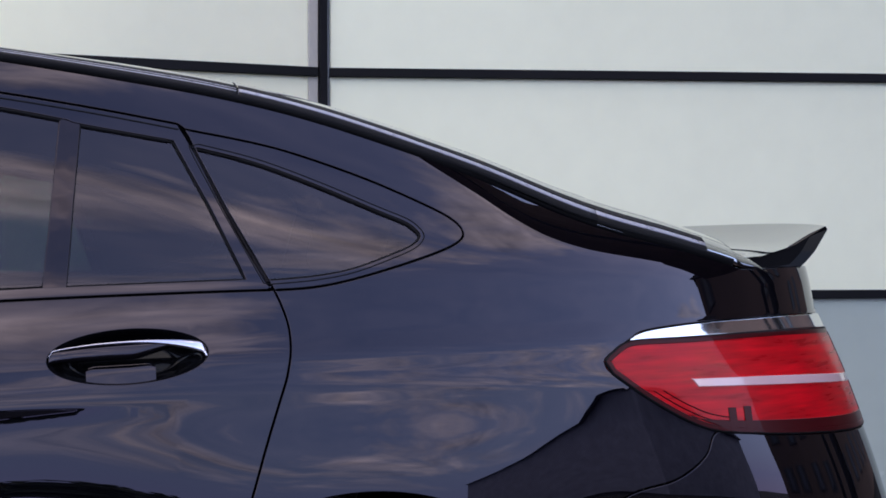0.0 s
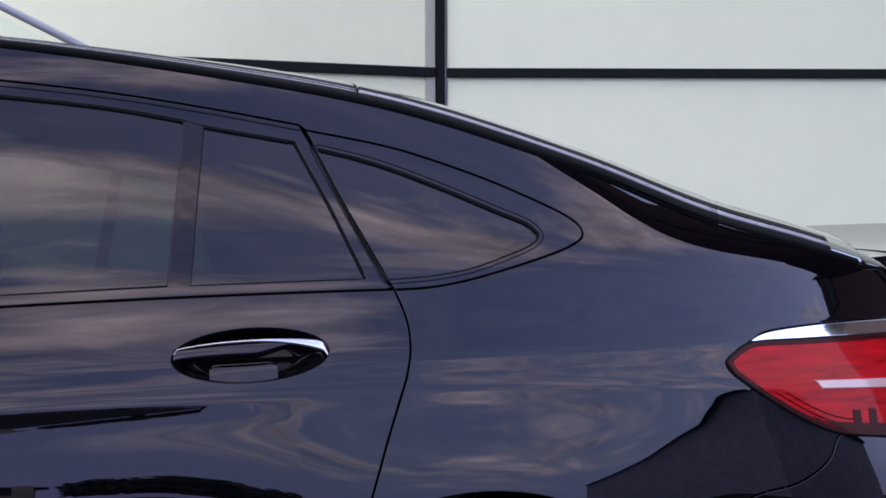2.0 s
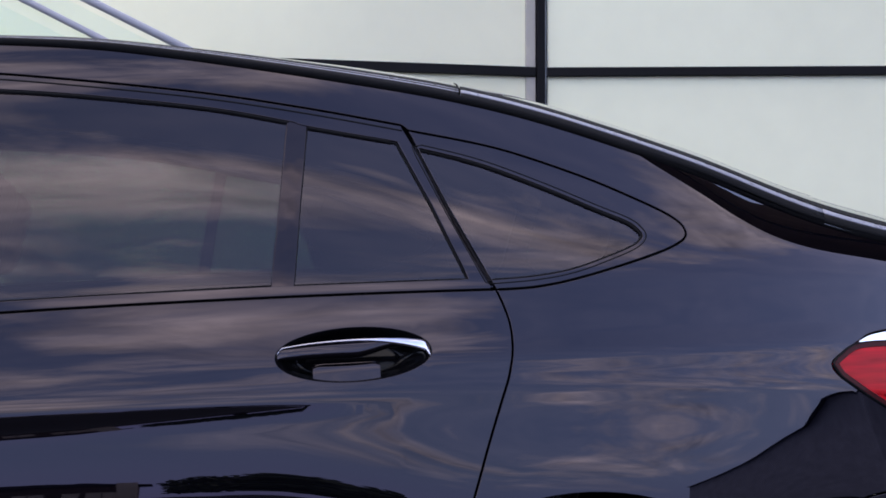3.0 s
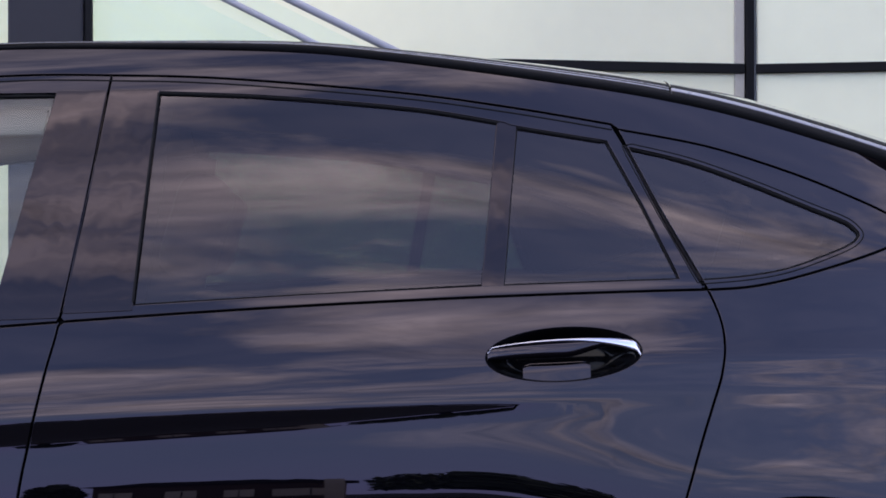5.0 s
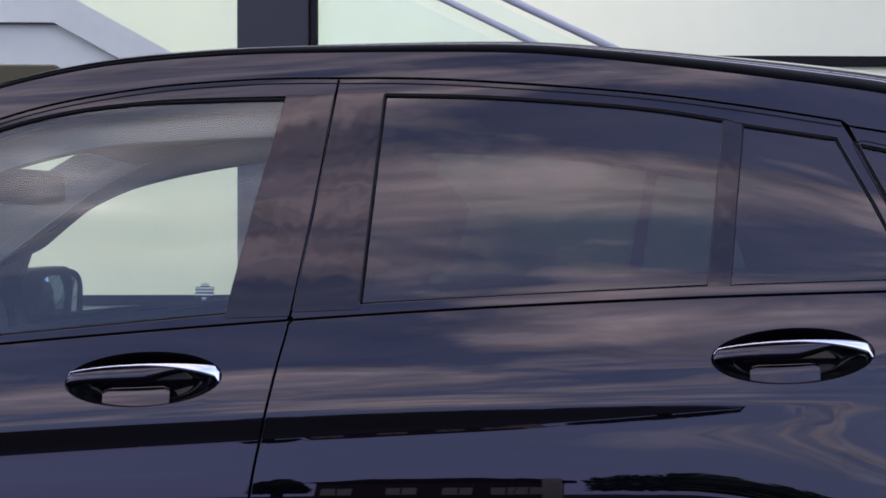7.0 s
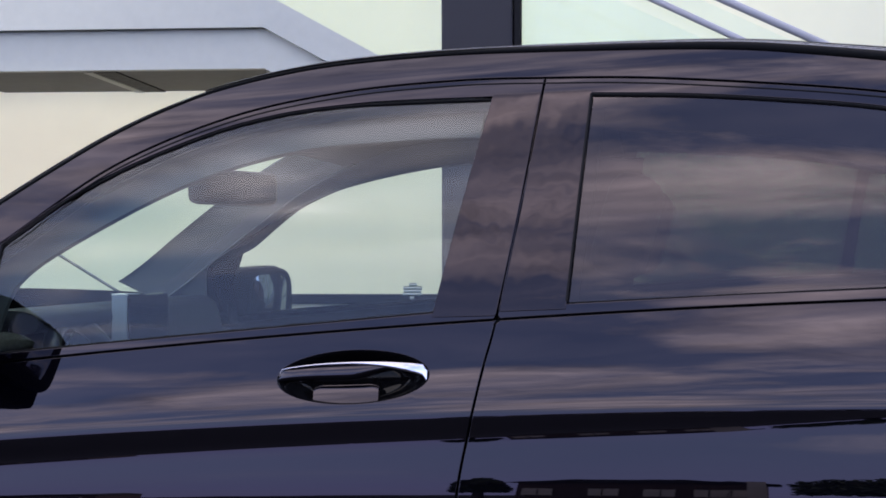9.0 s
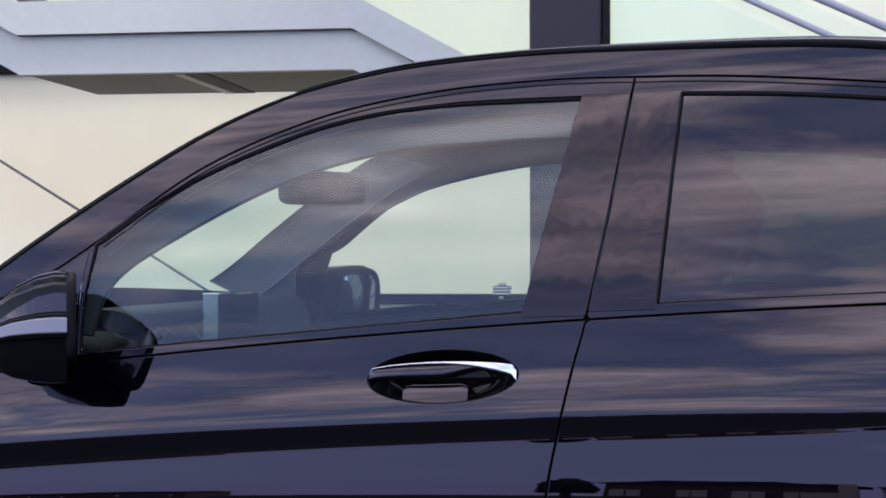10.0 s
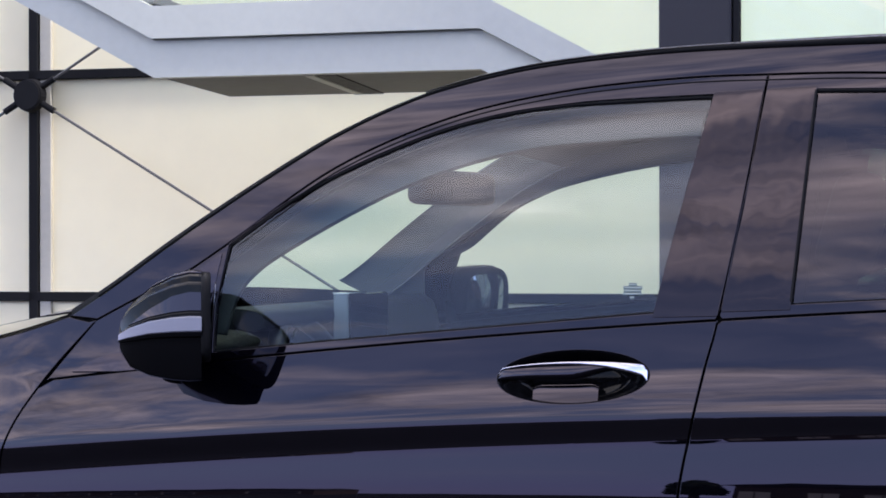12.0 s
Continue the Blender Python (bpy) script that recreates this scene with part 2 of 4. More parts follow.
def empty(name, label, category, group="", kind="", at=(0, 0, 0)):
    ob = new(name)
    ob.location = at
    return tagged(ob, label, category, group, kind)


def put(name, me, mat, parent=None, label=""):
    me.materials.clear()
    me.materials.append(mat)
    ob = new(name, me)
    if parent is not None:
        base = parent
        shift = Vector((0, 0, 0))
        while base is not None:
            shift += base.location
            base = base.parent
        ob.parent = parent
        ob.location = -shift
    return tagged(ob, label) if label else ob


def part(name, bm, mat, parent=None, label="", smooth_faces=False):
    me = bpy.data.meshes.new(name)
    bm.normal_update()
    bm.to_mesh(me)
    bm.free()
    if smooth_faces:
        me.polygons.foreach_set("use_smooth", [True] * len(me.polygons))
    return put(name, me, mat, parent, label)


def box(x0, x1, y0, y1, z0, z1, bevel=0.0, segments=2, m=None):
    bm = bmesh.new()
    bmesh.ops.create_cube(bm, size=1.0, matrix=Matrix.Translation(((x0 + x1) / 2, (y0 + y1) / 2, (z0 + z1) / 2)) @ Matrix.Diagonal((x1 - x0, y1 - y0, z1 - z0, 1)))
    if bevel:
        bmesh.ops.bevel(bm, geom=bm.edges[:], offset=bevel, segments=segments, affect="EDGES", profile=0.5)
    if m is not None:
        bm.transform(m)
    return bm


def bar(a, b, radius, sides=12):
    a, b = Vector(a), Vector(b)
    bm = bmesh.new()
    q = (b - a).to_track_quat("Z", "Y").to_matrix().to_4x4()
    bmesh.ops.create_cone(bm, cap_ends=True, segments=sides, radius1=radius, radius2=radius, depth=(b - a).length, matrix=Matrix.Translation((a + b) / 2) @ q)
    return bm


def prism(points, y0, y1, m=None):
    """A solid of the outline (x, z) from y0 to y1."""
    bm = bmesh.new()
    a = [bm.verts.new((x, y0, z)) for x, z in points]
    b = [bm.verts.new((x, y1, z)) for x, z in points]
    bm.faces.new(a)
    bm.faces.new(b[::-1])
    for i in range(len(a)):
        j = (i + 1) % len(a)
        bm.faces.new((a[j], a[i], b[i], b[j]))
    bmesh.ops.recalc_face_normals(bm, faces=bm.faces[:])
    if m is not None:
        bm.transform(m)
    return bm


def curve(points, n=8):
    """Smooth line through the points, n pieces between two."""
    out = []
    p = [points[0], *points, points[-1]]
    for i in range(1, len(p) - 2):
        a, b, c, d = (np.array(q, float) for q in p[i - 1:i + 3])
        for k in range(n):
            t = k / n
            out.append(tuple(0.5 * (2 * b + (c - a) * t + (2 * a - 5 * b + 4 * c - d) * t * t + (3 * b - a - 3 * c + d) * t ** 3)))
    out.append(tuple(points[-1]))
    return out


def resample(line, step):
    out = [np.array(line[0], float)]
    for a, b in zip(line, line[1:]):
        a, b = np.array(a, float), np.array(b, float)
        n = max(1, int(math.ceil(np.linalg.norm(b - a) / step)))
        out += [a + (b - a) * k / n for k in range(1, n + 1)]
    return out


def inside(poly, pts):
    poly, res = np.array(poly), np.zeros(len(pts), bool)
    x, y = pts[:, 0], pts[:, 1]
    for (x0, y0), (x1, y1) in zip(poly, np.roll(poly, -1, 0)):
        if y0 != y1:
            hit = ((y0 > y) != (y1 > y)) & (x < (x1 - x0) * (y - y0) / (y1 - y0) + x0)
            res ^= hit
    return res


def tidy(poly, step):
    """A closed outline, evenly cut and counter-clockwise."""
    p = resample([*poly, poly[0]], step)[:-1]
    keep = [q for i, q in enumerate(p) if np.linalg.norm(q - p[i - 1]) > 1e-4]
    p = np.array(keep)
    area = np.sum(p[:, 0] * np.roll(p[:, 1], -1) - np.roll(p[:, 0], -1) * p[:, 1])
    return p if area > 0 else p[::-1]


def inset(p, d):
    t = np.roll(p, -1, 0) - np.roll(p, 1, 0)
    t /= np.maximum(1e-9, np.linalg.norm(t, axis=1))[:, None]
    return p + d * np.stack([-t[:, 1], t[:, 0]], 1)


# ---- the car's side as one smooth surface ----
Y0, YC = 2.60, 3.53


def table(tab, s):
    for (a, p), (b, q) in zip(tab, tab[1:]):
        if s <= b:
            return p + (q - p) * (s - a) / (b - a)
    return tab[-1][1]


def ease(a, b, x):
    k = min(1, max(0, (x - a) / (b - a)))
    return k * k * (3 - 2 * k)


def belt_z(x):
    return 1.117 + 0.0531 * x - 0.0245 * x * x


def crease_z(x):
    return 0.958 + 0.030 * x - 0.022 * x * x


# lean of the side in degrees by height: 0 is the belt, -1 the crease below it
LEAN_PLAIN = ((-5, -5), (-3.2, -3), (-2.3, 0), (-1.95, 2.5), (-1.8, 4.5), (-1.6, 7), (-1.3, 9), (-1.0, 9), (-0.92, 11.5), (-0.8, 15), (-0.4, 18), (0, 19.5))
LEAN_GLASS = ((0, 17), (0.04, 20), (0.2, 23), (0.36, 27), (0.42, 33), (0.6, 50))


def summed(tab, lo, hi, n=500):
    out, h = [0.0], (hi - lo) / n
    for i in range(n):
        out.append(out[-1] + h * math.tan(radians(table(tab, lo + (i + 0.5) * h))))
    return lo, h, out


def pick(t, s):
    lo, h, out = t
    k = min(len(out) - 1.001, max(0, (s - lo) / h))
    return out[int(k)] + (out[int(k) + 1] - out[int(k)]) * (k - int(k))


SUM_PLAIN, SUM_GLASS = summed(LEAN_PLAIN, -5, 0), summed(LEAN_GLASS, 0, 0.6)
CREASE_WIDTH = ((-9, 0.35), (-1.63, 0.35), (-0.41, 0.24), (0.0, 0.18), (0.50, 0.0), (9, 0.0))


# above this line the rear quarter rolls over towards the roof
ROLL_LINE = curve(((0.80, 1.46), (0.93, 1.388), (1.0, 1.342), (1.067, 1.299), (1.12, 1.262), (1.177, 1.230), (1.23, 1.211), (1.29, 1.198), (1.37, 1.189), (1.446, 1.184), (1.56, 1.176), (1.80, 1.170)), n=14)
ROLL_X, ROLL_Z = (np.array(q) for q in zip(*ROLL_LINE))


def rear_end(z):
    return 2.07 + 0.36 * max(0, 1.08 - z)


def plan(x, z):
    if x > 0.5:
        q = (x - 0.5) / (rear_end(z) - 0.5)
    elif x < -1.2:
        q = (-1.2 - x) / 1.60
    else:
        return 0.0
    q = min(q, 0.9995)
    return 0.9 * (1 - (1 - q ** 2.7) ** (1 / 2.7))


def side(x, z):
    zb, zc = belt_z(x), crease_z(x)
    w = z - zb
    if w >= 0:
        y = pick(SUM_GLASS, w) + 0.30 * ease(0.1, 1.6, x) * w * w / (w + 0.12)
    else:
        s = w / (zb - zc)
        # the crease undercuts the skin by a band that runs out towards the rear
        wide = table(CREASE_WIDTH, x)
        d = -1 - s
        soft = 0.11
        dip = max(0.0, d) if d < wide - soft else wide - soft + soft * math.tanh((d - wide + soft) / soft)
        y = (pick(SUM_PLAIN, s) - SUM_PLAIN[2][-1] + 0.20 * max(0.0, dip)) * (zb - zc)
    d = max(0.0, 0.98 - z)
    flare = 0.115 * d * d / (d + 0.10) * ease(0.25, 0.70, x) * (1 - ease(0.90, 1.30, x))
    ridge = 0.0018 * math.exp(-((z - 1.022 - 0.020 * x) / 0.022) ** 2) * ease(0.05, 0.75, x) * (1 - ease(1.25, 1.36, x))     # soft shoulder line
    over = max(0.0, z - float(np.interp(x, ROLL_X, ROLL_Z))) if x > 0.8 else 0.0
    roll = 6.5 * over * over / (1 + 4 * over) * ease(0.80, 1.0, x)
    return Y0 + 0.02 + y - flare + plan(x, z) + roll - ridge


def side_normal(x, z, e=0.003):
    n = np.array([(side(x + e, z) - side(x - e, z)) / (2 * e), -1.0, (side(x, z + e) - side(x, z - e)) / (2 * e)])
    return n / np.linalg.norm(n)


def region(name, outline, mat, parent, far=False, holes=(), step=0.014, gap=0.0028, depth=0.0, rim=0.014, closed=False, label="", fn=side, fn_normal=side_normal, features=()):
    """A panel cut out of the side by an outline (x, z), with rounded, folded edges. depth: how far it lies inside the skin."""
    loops = [inset(tidy(outline, step), gap)] + [inset(tidy(h, step), -gap)[::-1] for h in holes]
    border, start, edges = np.concatenate(loops), 0, []
    for l in loops:
        edges += [(start + i, start + (i + 1) % len(l)) for i in range(len(l))]
        start += len(l)
    lo, hi = loops[0].min(0), loops[0].max(0)
    gx, gz = np.meshgrid(np.arange(lo[0], hi[0], step), np.arange(lo[1], hi[1], step))
    gx[1::2] += step / 2
    pts = np.stack([gx.ravel(), gz.ravel()], 1)
    ok = inside(loops[0], pts)
    for l in loops[1:]:
        ok &= ~inside(l, pts)
    pts = pts[ok]
    ridge_edges, ridge = [], []
    for line in features:
        q = np.array(resample(line, step))
        good = inside(loops[0], q)
        for l in loops[1:]:
            good &= ~inside(l, q)
        good &= np.array([np.min(np.sum((border - p) ** 2, 1)) for p in q]) > 0.003 ** 2
        for i in range(len(q)):
            if good[i]:
                if i and good[i - 1]:
                    ridge_edges.append((len(border) + len(ridge) - 1, len(border) + len(ridge)))
                ridge.append(q[i])
    if ridge:
        edges += ridge_edges
        border = np.concatenate([border, np.array(ridge)])
    if len(pts):
        near = np.array([np.min(np.sum((border - q) ** 2, 1)) for q in pts])
        pts = pts[near > (0.45 * step) ** 2]
    from_all = [Vector(p) for p in np.concatenate([border, pts])]
    v2, _, tri, _, _, _ = delaunay_2d_cdt(from_all, edges, [], 0, 1e-6)
    v2 = np.array([tuple(v) for v in v2])
    mid = np.array([v2[list(f)].mean(0) for f in tri])
    ok = inside(loops[0], mid)
    for l in loops[1:]:
        ok &= ~inside(l, mid)
    faces = [list(f) for f, k in zip(tri, ok) if k]
    nrm = [fn_normal(x, z) for x, z in v2]
    verts = [np.array([x, fn(x, z), z]) - n * depth for (x, z), n in zip(v2, nrm)]
    # rounded edge and folded flange
    for l in loops:
        t = np.roll(l, -1, 0) - np.roll(l, 1, 0)
        t /= np.maximum(1e-9, np.linalg.norm(t, axis=1))[:, None]
        outw = np.stack([t[:, 1], -t[:, 0]], 1)
        base = []
        for q, o in zip(l, outw):
            n = fn_normal(*q)
            p = np.array([q[0], fn(*q), q[1]]) - n * depth
            o3 = np.array([o[0], 0, o[1]])
            for shift, down, mix in ((0, 0, 0), (0.0012, 0.0012, 0.7), (0.0016, 0.004, 1), (0.0016, rim, 1)):
                verts.append(p + o3 * shift - n * down)
                k = n * (1 - mix) + o3 * mix
                nrm.append(k / np.linalg.norm(k))
            base.append(len(verts) - 4)
        for i in range(len(l)):
            a, b = base[i], base[(i + 1) % len(l)]
            for k in range(3):
                faces.append([a + k, a + k + 1, b + k + 1, b + k])
    if closed:
        n0 = len(verts)
        verts += [v - n * rim for v, n in zip(verts[:len(v2)], nrm[:len(v2)])]
        nrm += [-n for n in nrm[:len(v2)]]
        faces += [[n0 + i for i in f[::-1]] for f, k in zip([list(f) for f in tri], ok) if k]
    verts, nrm = np.array(verts), np.array(nrm)
    # triangles turn towards the outside (-y)
    for i, f in enumerate(faces):
        a, b, c = (verts[j] for j in f[:3])
        if np.dot(np.cross(b - a, c - a), nrm[f].mean(0)) < 0:
            faces[i] = f[::-1]
    if far:
        verts[:, 1] = 2 * YC - verts[:, 1]
        nrm[:, 1] *= -1
        faces = [f[::-1] for f in faces]
    return put(name, mesh_from(name, verts, faces, nrm), mat, parent, label)


def span(name, edge, mat, parent, bulge=(0, 0), crown=(0.03, 0.03), across=28, depth=0.0, label="", power=2.0, thick=0.0, fn=side, roll=1.0):
    """A sheet from a line (x, z) on the near side over to the far side, arched upwards and along x."""
    rows, n = resample(edge, 0.03), across
    verts, faces = [], []
    for i, (x, z) in enumerate(rows):
        k = i / (len(rows) - 1)
        y = fn(x, z)
        for j in range(n + 1):
            s = -math.cos(math.pi * j / n)
            arch = 1 - abs(s) ** power
            rise = arch ** roll
            verts.append((x + (bulge[0] * (1 - k) + bulge[1] * k) * arch, YC + s * (YC - y), z - depth + (crown[0] * (1 - k) + crown[1] * k) * rise))
    w = n + 1
    for i in range(len(rows) - 1):
        for j in range(n):
            faces.append((i * w + j, (i + 1) * w + j, (i + 1) * w + j + 1, i * w + j + 1))
    ob = put(name, mesh_from(name, verts, faces), mat, parent, label)
    if thick:
        mod = ob.modifiers.new("thickness", "SOLIDIFY")
        mod.thickness, mod.offset = thick, 0
    return ob


# ---- ground ----
ground = tagged(put("ground", mesh_from("ground", [(-900, -900, 0), (900, -900, 0), (900, 900, 0), (-900, 900, 0)], [(0, 1, 2, 3)], smooth_faces=False), ASPHALT),
                "dark grey asphalt forecourt, dry and worn", "ground", kind="structure")

# ---- facade ----
CORNER = Vector((1.993, 7.0, 0))          # where the two wings of the facade meet
WING_LEFT, WING_RIGHT = radians(5), radians(-14)
left_frame = Matrix.Translation(CORNER) @ Matrix.Rotation(WING_LEFT, 4, "Z")     # x along the wing, y behind it
right_frame = Matrix.Translation(CORNER) @ Matrix.Rotation(WING_RIGHT, 4, "Z")
LEVELS = (0.0, 1.01, 2.012, 3.014, 4.016, 5.018)


def facade_wing(name, m, x0, x1, joints, panel_mat, base_mat, label, rail_h):
    """Opal panels in a dark steel grid; each panel is a piece of its own."""
    wall = tagged(part(name, box(x0, x1, 0.10, 0.30, 0, 5.3, m=m), STEEL_GREY), label, "wall", kind="structure")
    cuts = [x0, *joints, x1]
    for a, b in zip(cuts, cuts[1:]):
        for lo, hi in zip(LEVELS, LEVELS[1:]):
            part("panel", box(a + 0.004, b - 0.004, 0.0, 0.05, lo + 0.004, hi - 0.004, 0.004, 1, m=m), (base_mat if lo == 0 and base_mat else PANEL_MID if a > -3 and not base_mat else panel_mat), wall)
    for z in LEVELS:
        part("rail", box(x0, x1, -0.03, 0.04, z - rail_h / 2, z + rail_h / 2, 0.003, 1, m=m), STEEL_DARK, wall)
    for x in joints:
        part("mullion", box(x - 0.025, x + 0.020, -0.03, 0.045, 0, 5.2, 0.003, 1, m=m), STEEL_DARK, wall)
    return wall


wall_left = facade_wing("wall_left", left_frame, -16.0, -0.03, (-12.0, -9.0, -5.97, -2.95), PANEL_WARM, None, "warm white opal panel facade in a dark steel grid", 0.042)
wall_right = facade_wing("wall_right", right_frame, 0.03, 4.6, (), PANEL_COOL, PANEL_BASE, "cool white opal panel facade in a dark steel grid", 0.040)
part("mullion", box(-0.022, 0.016, -0.03, 0.03, 0, 5.2, 0.003, 1, m=left_frame), STEEL_DARK, wall_left)
part("mullion_cover", box(-0.070, -0.024, -0.012, 0.02, 0, 5.2, 0.003, 1, m=left_frame), COVER, wall_left, "grey cover strip")
part("mullion_cover", box(-5.945, -5.89, -0.02, 0.02, 0, 5.2, 0.003, 1, m=left_frame), COVER, wall_left, "grey cover strip")

# dark column before the facade
column = tagged(part("column", box(-0.861, -0.637, 5.00, 5.20, 0, 5.3, 0.008), COLUMN), "square anthracite steel column before the stair", "column", kind="structure")
part("corner_strip", box(-0.635, -0.613, 5.01, 5.05, 0, 5.3, 0.003, 1), STEEL_DARK, column, "black edge strip")

# wind bracing with its node on the left mullion
NODE = left_frame @ Vector((-5.960, -0.09, 1.914))
bracing = empty("wind_bracing", "thin grey steel cross bracing with a dark round node", "bracing", at=NODE)
bm = bmesh.new()
bmesh.ops.create_cone(bm, cap_ends=True, segments=28, radius1=0.078, radius2=0.070, depth=0.05, matrix=Matrix.Translation(NODE) @ Matrix.Rotation(radians(90), 4, "X"))
bmesh.ops.bevel(bm, geom=bm.edges[:], offset=0.006, segments=2, affect="EDGES")
part("node_disc", bm, STEEL_DARK, bracing)
for dx, dz in ((1, -0.607), (1, 0.607), (-1, -0.607), (-1, 0.607)):
    d = left_frame.to_3x3() @ Vector((dx, 0, dz)).normalized()
    part("rod", bar(NODE + d * 0.05, NODE + d * (3.1 if dx > 0 and dz < 0 else 3.0), 0.0062), ROD_GREY, bracing)
    part("fork", bar(NODE + d * 0.04, NODE + d * 0.14, 0.015), STEEL_DARK, bracing)

# outdoor stair with a landing: x along the left wing, measured from the corner
stair_frame = Matrix.Translation((0, 0, 1.2)) @ Matrix.Scale(0.885, 4) @ Matrix.Translation((1.993, 6.1, -1.2)) @ Matrix.Rotation(WING_LEFT, 4, "Z")
X_UP, X_DOWN, SLOPE = -4.95, -3.66, 0.55      # the landing's two ends
stair = empty("stair", "pale blue-grey steel stair with landing and glass balustrade", "stair", at=stair_frame @ Vector((-4.3, 0, 0)))


def stair_line(offset, x0, x1, lean):
    """A line that follows flight, landing, flight at a height."""
    return [(x0, offset + (X_UP - x0) * lean), (X_UP, offset), (X_DOWN, offset), (x1, offset - (x1 - X_DOWN) * lean)]


def band(lo, hi, x0, x1, y0, y1):
    return prism(stair_line(lo, x0, x1, SLOPE) + stair_line(hi, x0, x1, SLOPE)[::-1], y0, y1, m=stair_frame)


part("stringer_cap", band(2.030, 2.155, -7.6, -0.2, -0.03, 0.05), STAIR_PAINT, stair)
part("stringer", band(1.882, 2.027, -7.6, -0.2, 0.0, 0.05), STAIR_PAINT, stair)
part("far_stringer", band(1.89, 2.13, -7.6, -0.2, 0.80, 0.85), STAIR_PAINT, stair)
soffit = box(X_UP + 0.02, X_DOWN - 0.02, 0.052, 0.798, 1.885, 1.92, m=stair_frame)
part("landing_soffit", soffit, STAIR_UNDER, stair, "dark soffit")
part("soffit_beam", prism([(-4.36, 1.890), (-4.325, 1.890), (-4.325, 1.879), (-4.36, 1.879)], 0.06, 0.79, m=stair_frame), STAIR_PAINT, stair)
# no recess is cut: a flat dark strip stands in for its shade
part("recess_shade", box(-4.32, -4.235, 0.06, 0.79, 1.8805, 1.8845, m=stair_frame), STEEL_DARK, stair, "dark strip put in for the shade beside the cross beam")
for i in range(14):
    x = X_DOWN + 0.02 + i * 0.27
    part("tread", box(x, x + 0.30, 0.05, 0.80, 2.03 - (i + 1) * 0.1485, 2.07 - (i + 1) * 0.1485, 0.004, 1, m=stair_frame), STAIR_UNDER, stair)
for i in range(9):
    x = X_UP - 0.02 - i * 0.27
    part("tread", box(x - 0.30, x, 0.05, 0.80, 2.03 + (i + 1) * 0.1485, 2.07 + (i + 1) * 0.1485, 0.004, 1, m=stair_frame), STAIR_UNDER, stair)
for y, low, top in ((0.01, 2.79, 2.88), (0.82, 2.80, 2.88)):
    pane = part("balustrade_pane", prism([*stair_line(2.10, -7.6, -0.2, SLOPE), *stair_line(top - 0.02, -7.6, -0.2, 0.47)[::-1]], y, y + 0.012, m=stair_frame), GREEN_GLASS, stair, "green tinted glass pane")
    pane.visible_shadow = False
    for height_at, radius in ((low, 0.011), (top, 0.013)):
        if y > 0.5:
            continue
        line = stair_line(height_at, -7.6, -0.2, 0.48 if height_at == low else 0.465)
        for (xa, za), (xb, zb) in zip(line, line[1:]):
            part("handrail", bar(stair_frame @ Vector((xa, y - 0.04, za)), stair_frame @ Vector((xb, y - 0.04, zb)), radius, 14), RAIL_PAINT, stair, smooth_faces=True)

# ---- across the forecourt, behind the camera: seen only as reflections in the paint ----
def far_house(x0, x1, y0, depth, height, mat, label, columns, storeys, roof_h, m=None, trim=CREAM, glazed=0.25):
    house = empty("house", label, "house", group="houses across the forecourt")
    part("wall", box(x0, x1, y0 - depth, y0, 0, height, m=m), mat, house)
    part("roof", prism([(x0 - 0.4, height), (x1 + 0.4, height), (x1 - 1.5, height + roof_h), (x0 + 1.5, height + roof_h)], y0 - depth, y0 + 0.3, m=m), ROOF_TILE, house)
    w, rng = (x1 - x0) / columns, random.Random(label)
    for s in range(storeys):
        for c in range(columns):
            x, z = x0 + (c + 0.5) * w, 0.9 + s * height / storeys
            x, z = x + rng.uniform(-0.15, 0.15) * w, z + rng.uniform(-0.1, 0.1)
            if rng.random() < 0.22:
                continue
            win = part("window", box(x - w * 0.28, x + w * 0.28, y0, y0 + 0.06, z, z + 1.4, m=m), trim, house)
            part("pane", box(x - w * glazed, x + w * glazed, y0 + 0.061, y0 + 0.08, z + 0.08, z + 1.32, m=m), FAR_GLASS, win)
    return house


far_house(-7.5, 16, 0, 9, 10.5, BRICK, "brown brick terrace at the side of the forecourt", 13, 4, 1.2, m=Matrix.Translation((22, 4, 0)) @ Matrix.Rotation(radians(90), 4, "Z"), trim=ROOF_TILE, glazed=0.12)
# no known canopy: added out of view to darken the rear quarter's reflection
canopy = empty("canopy", "added unseen canopy roof, dark in the rear quarter's reflection", "canopy", at=(7.5, 3.5, 0))
part("roof", box(-1.2, 9.0, 0, 4.2, 6.0, 6.25, 0.02, 1, m=Matrix.Translation((3.9, 1.2, 0)) @ Matrix.Rotation(radians(-8), 4, "Z")), ROOF_BROWN, canopy)
for x in (4.4, 8.0):
    part("post", bar((x, 3.2, 0), (x, 3.2, 6.0), 0.09, 16), STEEL_DARK, canopy)
far_house(-105, -48, -105, 9, 3.2, BRICK, "low brown brick house with dark roof", 7, 1, 1.0)
far_house(-6.6, -0.5, -38, 9, 3.5, BRICK, "low brown brick house with cream bays", 4, 1, 0.6, glazed=0.012)
part("gable_post", box(-0.95, -0.45, -37.99, -37.6, 0, 3.9), CREAM, bpy.data.objects["house.002"], "cream gable post")
far_house(10, 34, -30, 9, 3.2, CREAM, "low cream rendered house with dark roof", 8, 1, 1.0)
far_house(20, 37, -13, 16, 6.6, SLATE, "tall slate grey building beside the forecourt", 5, 0, 0.3, trim=ROOF_TILE)


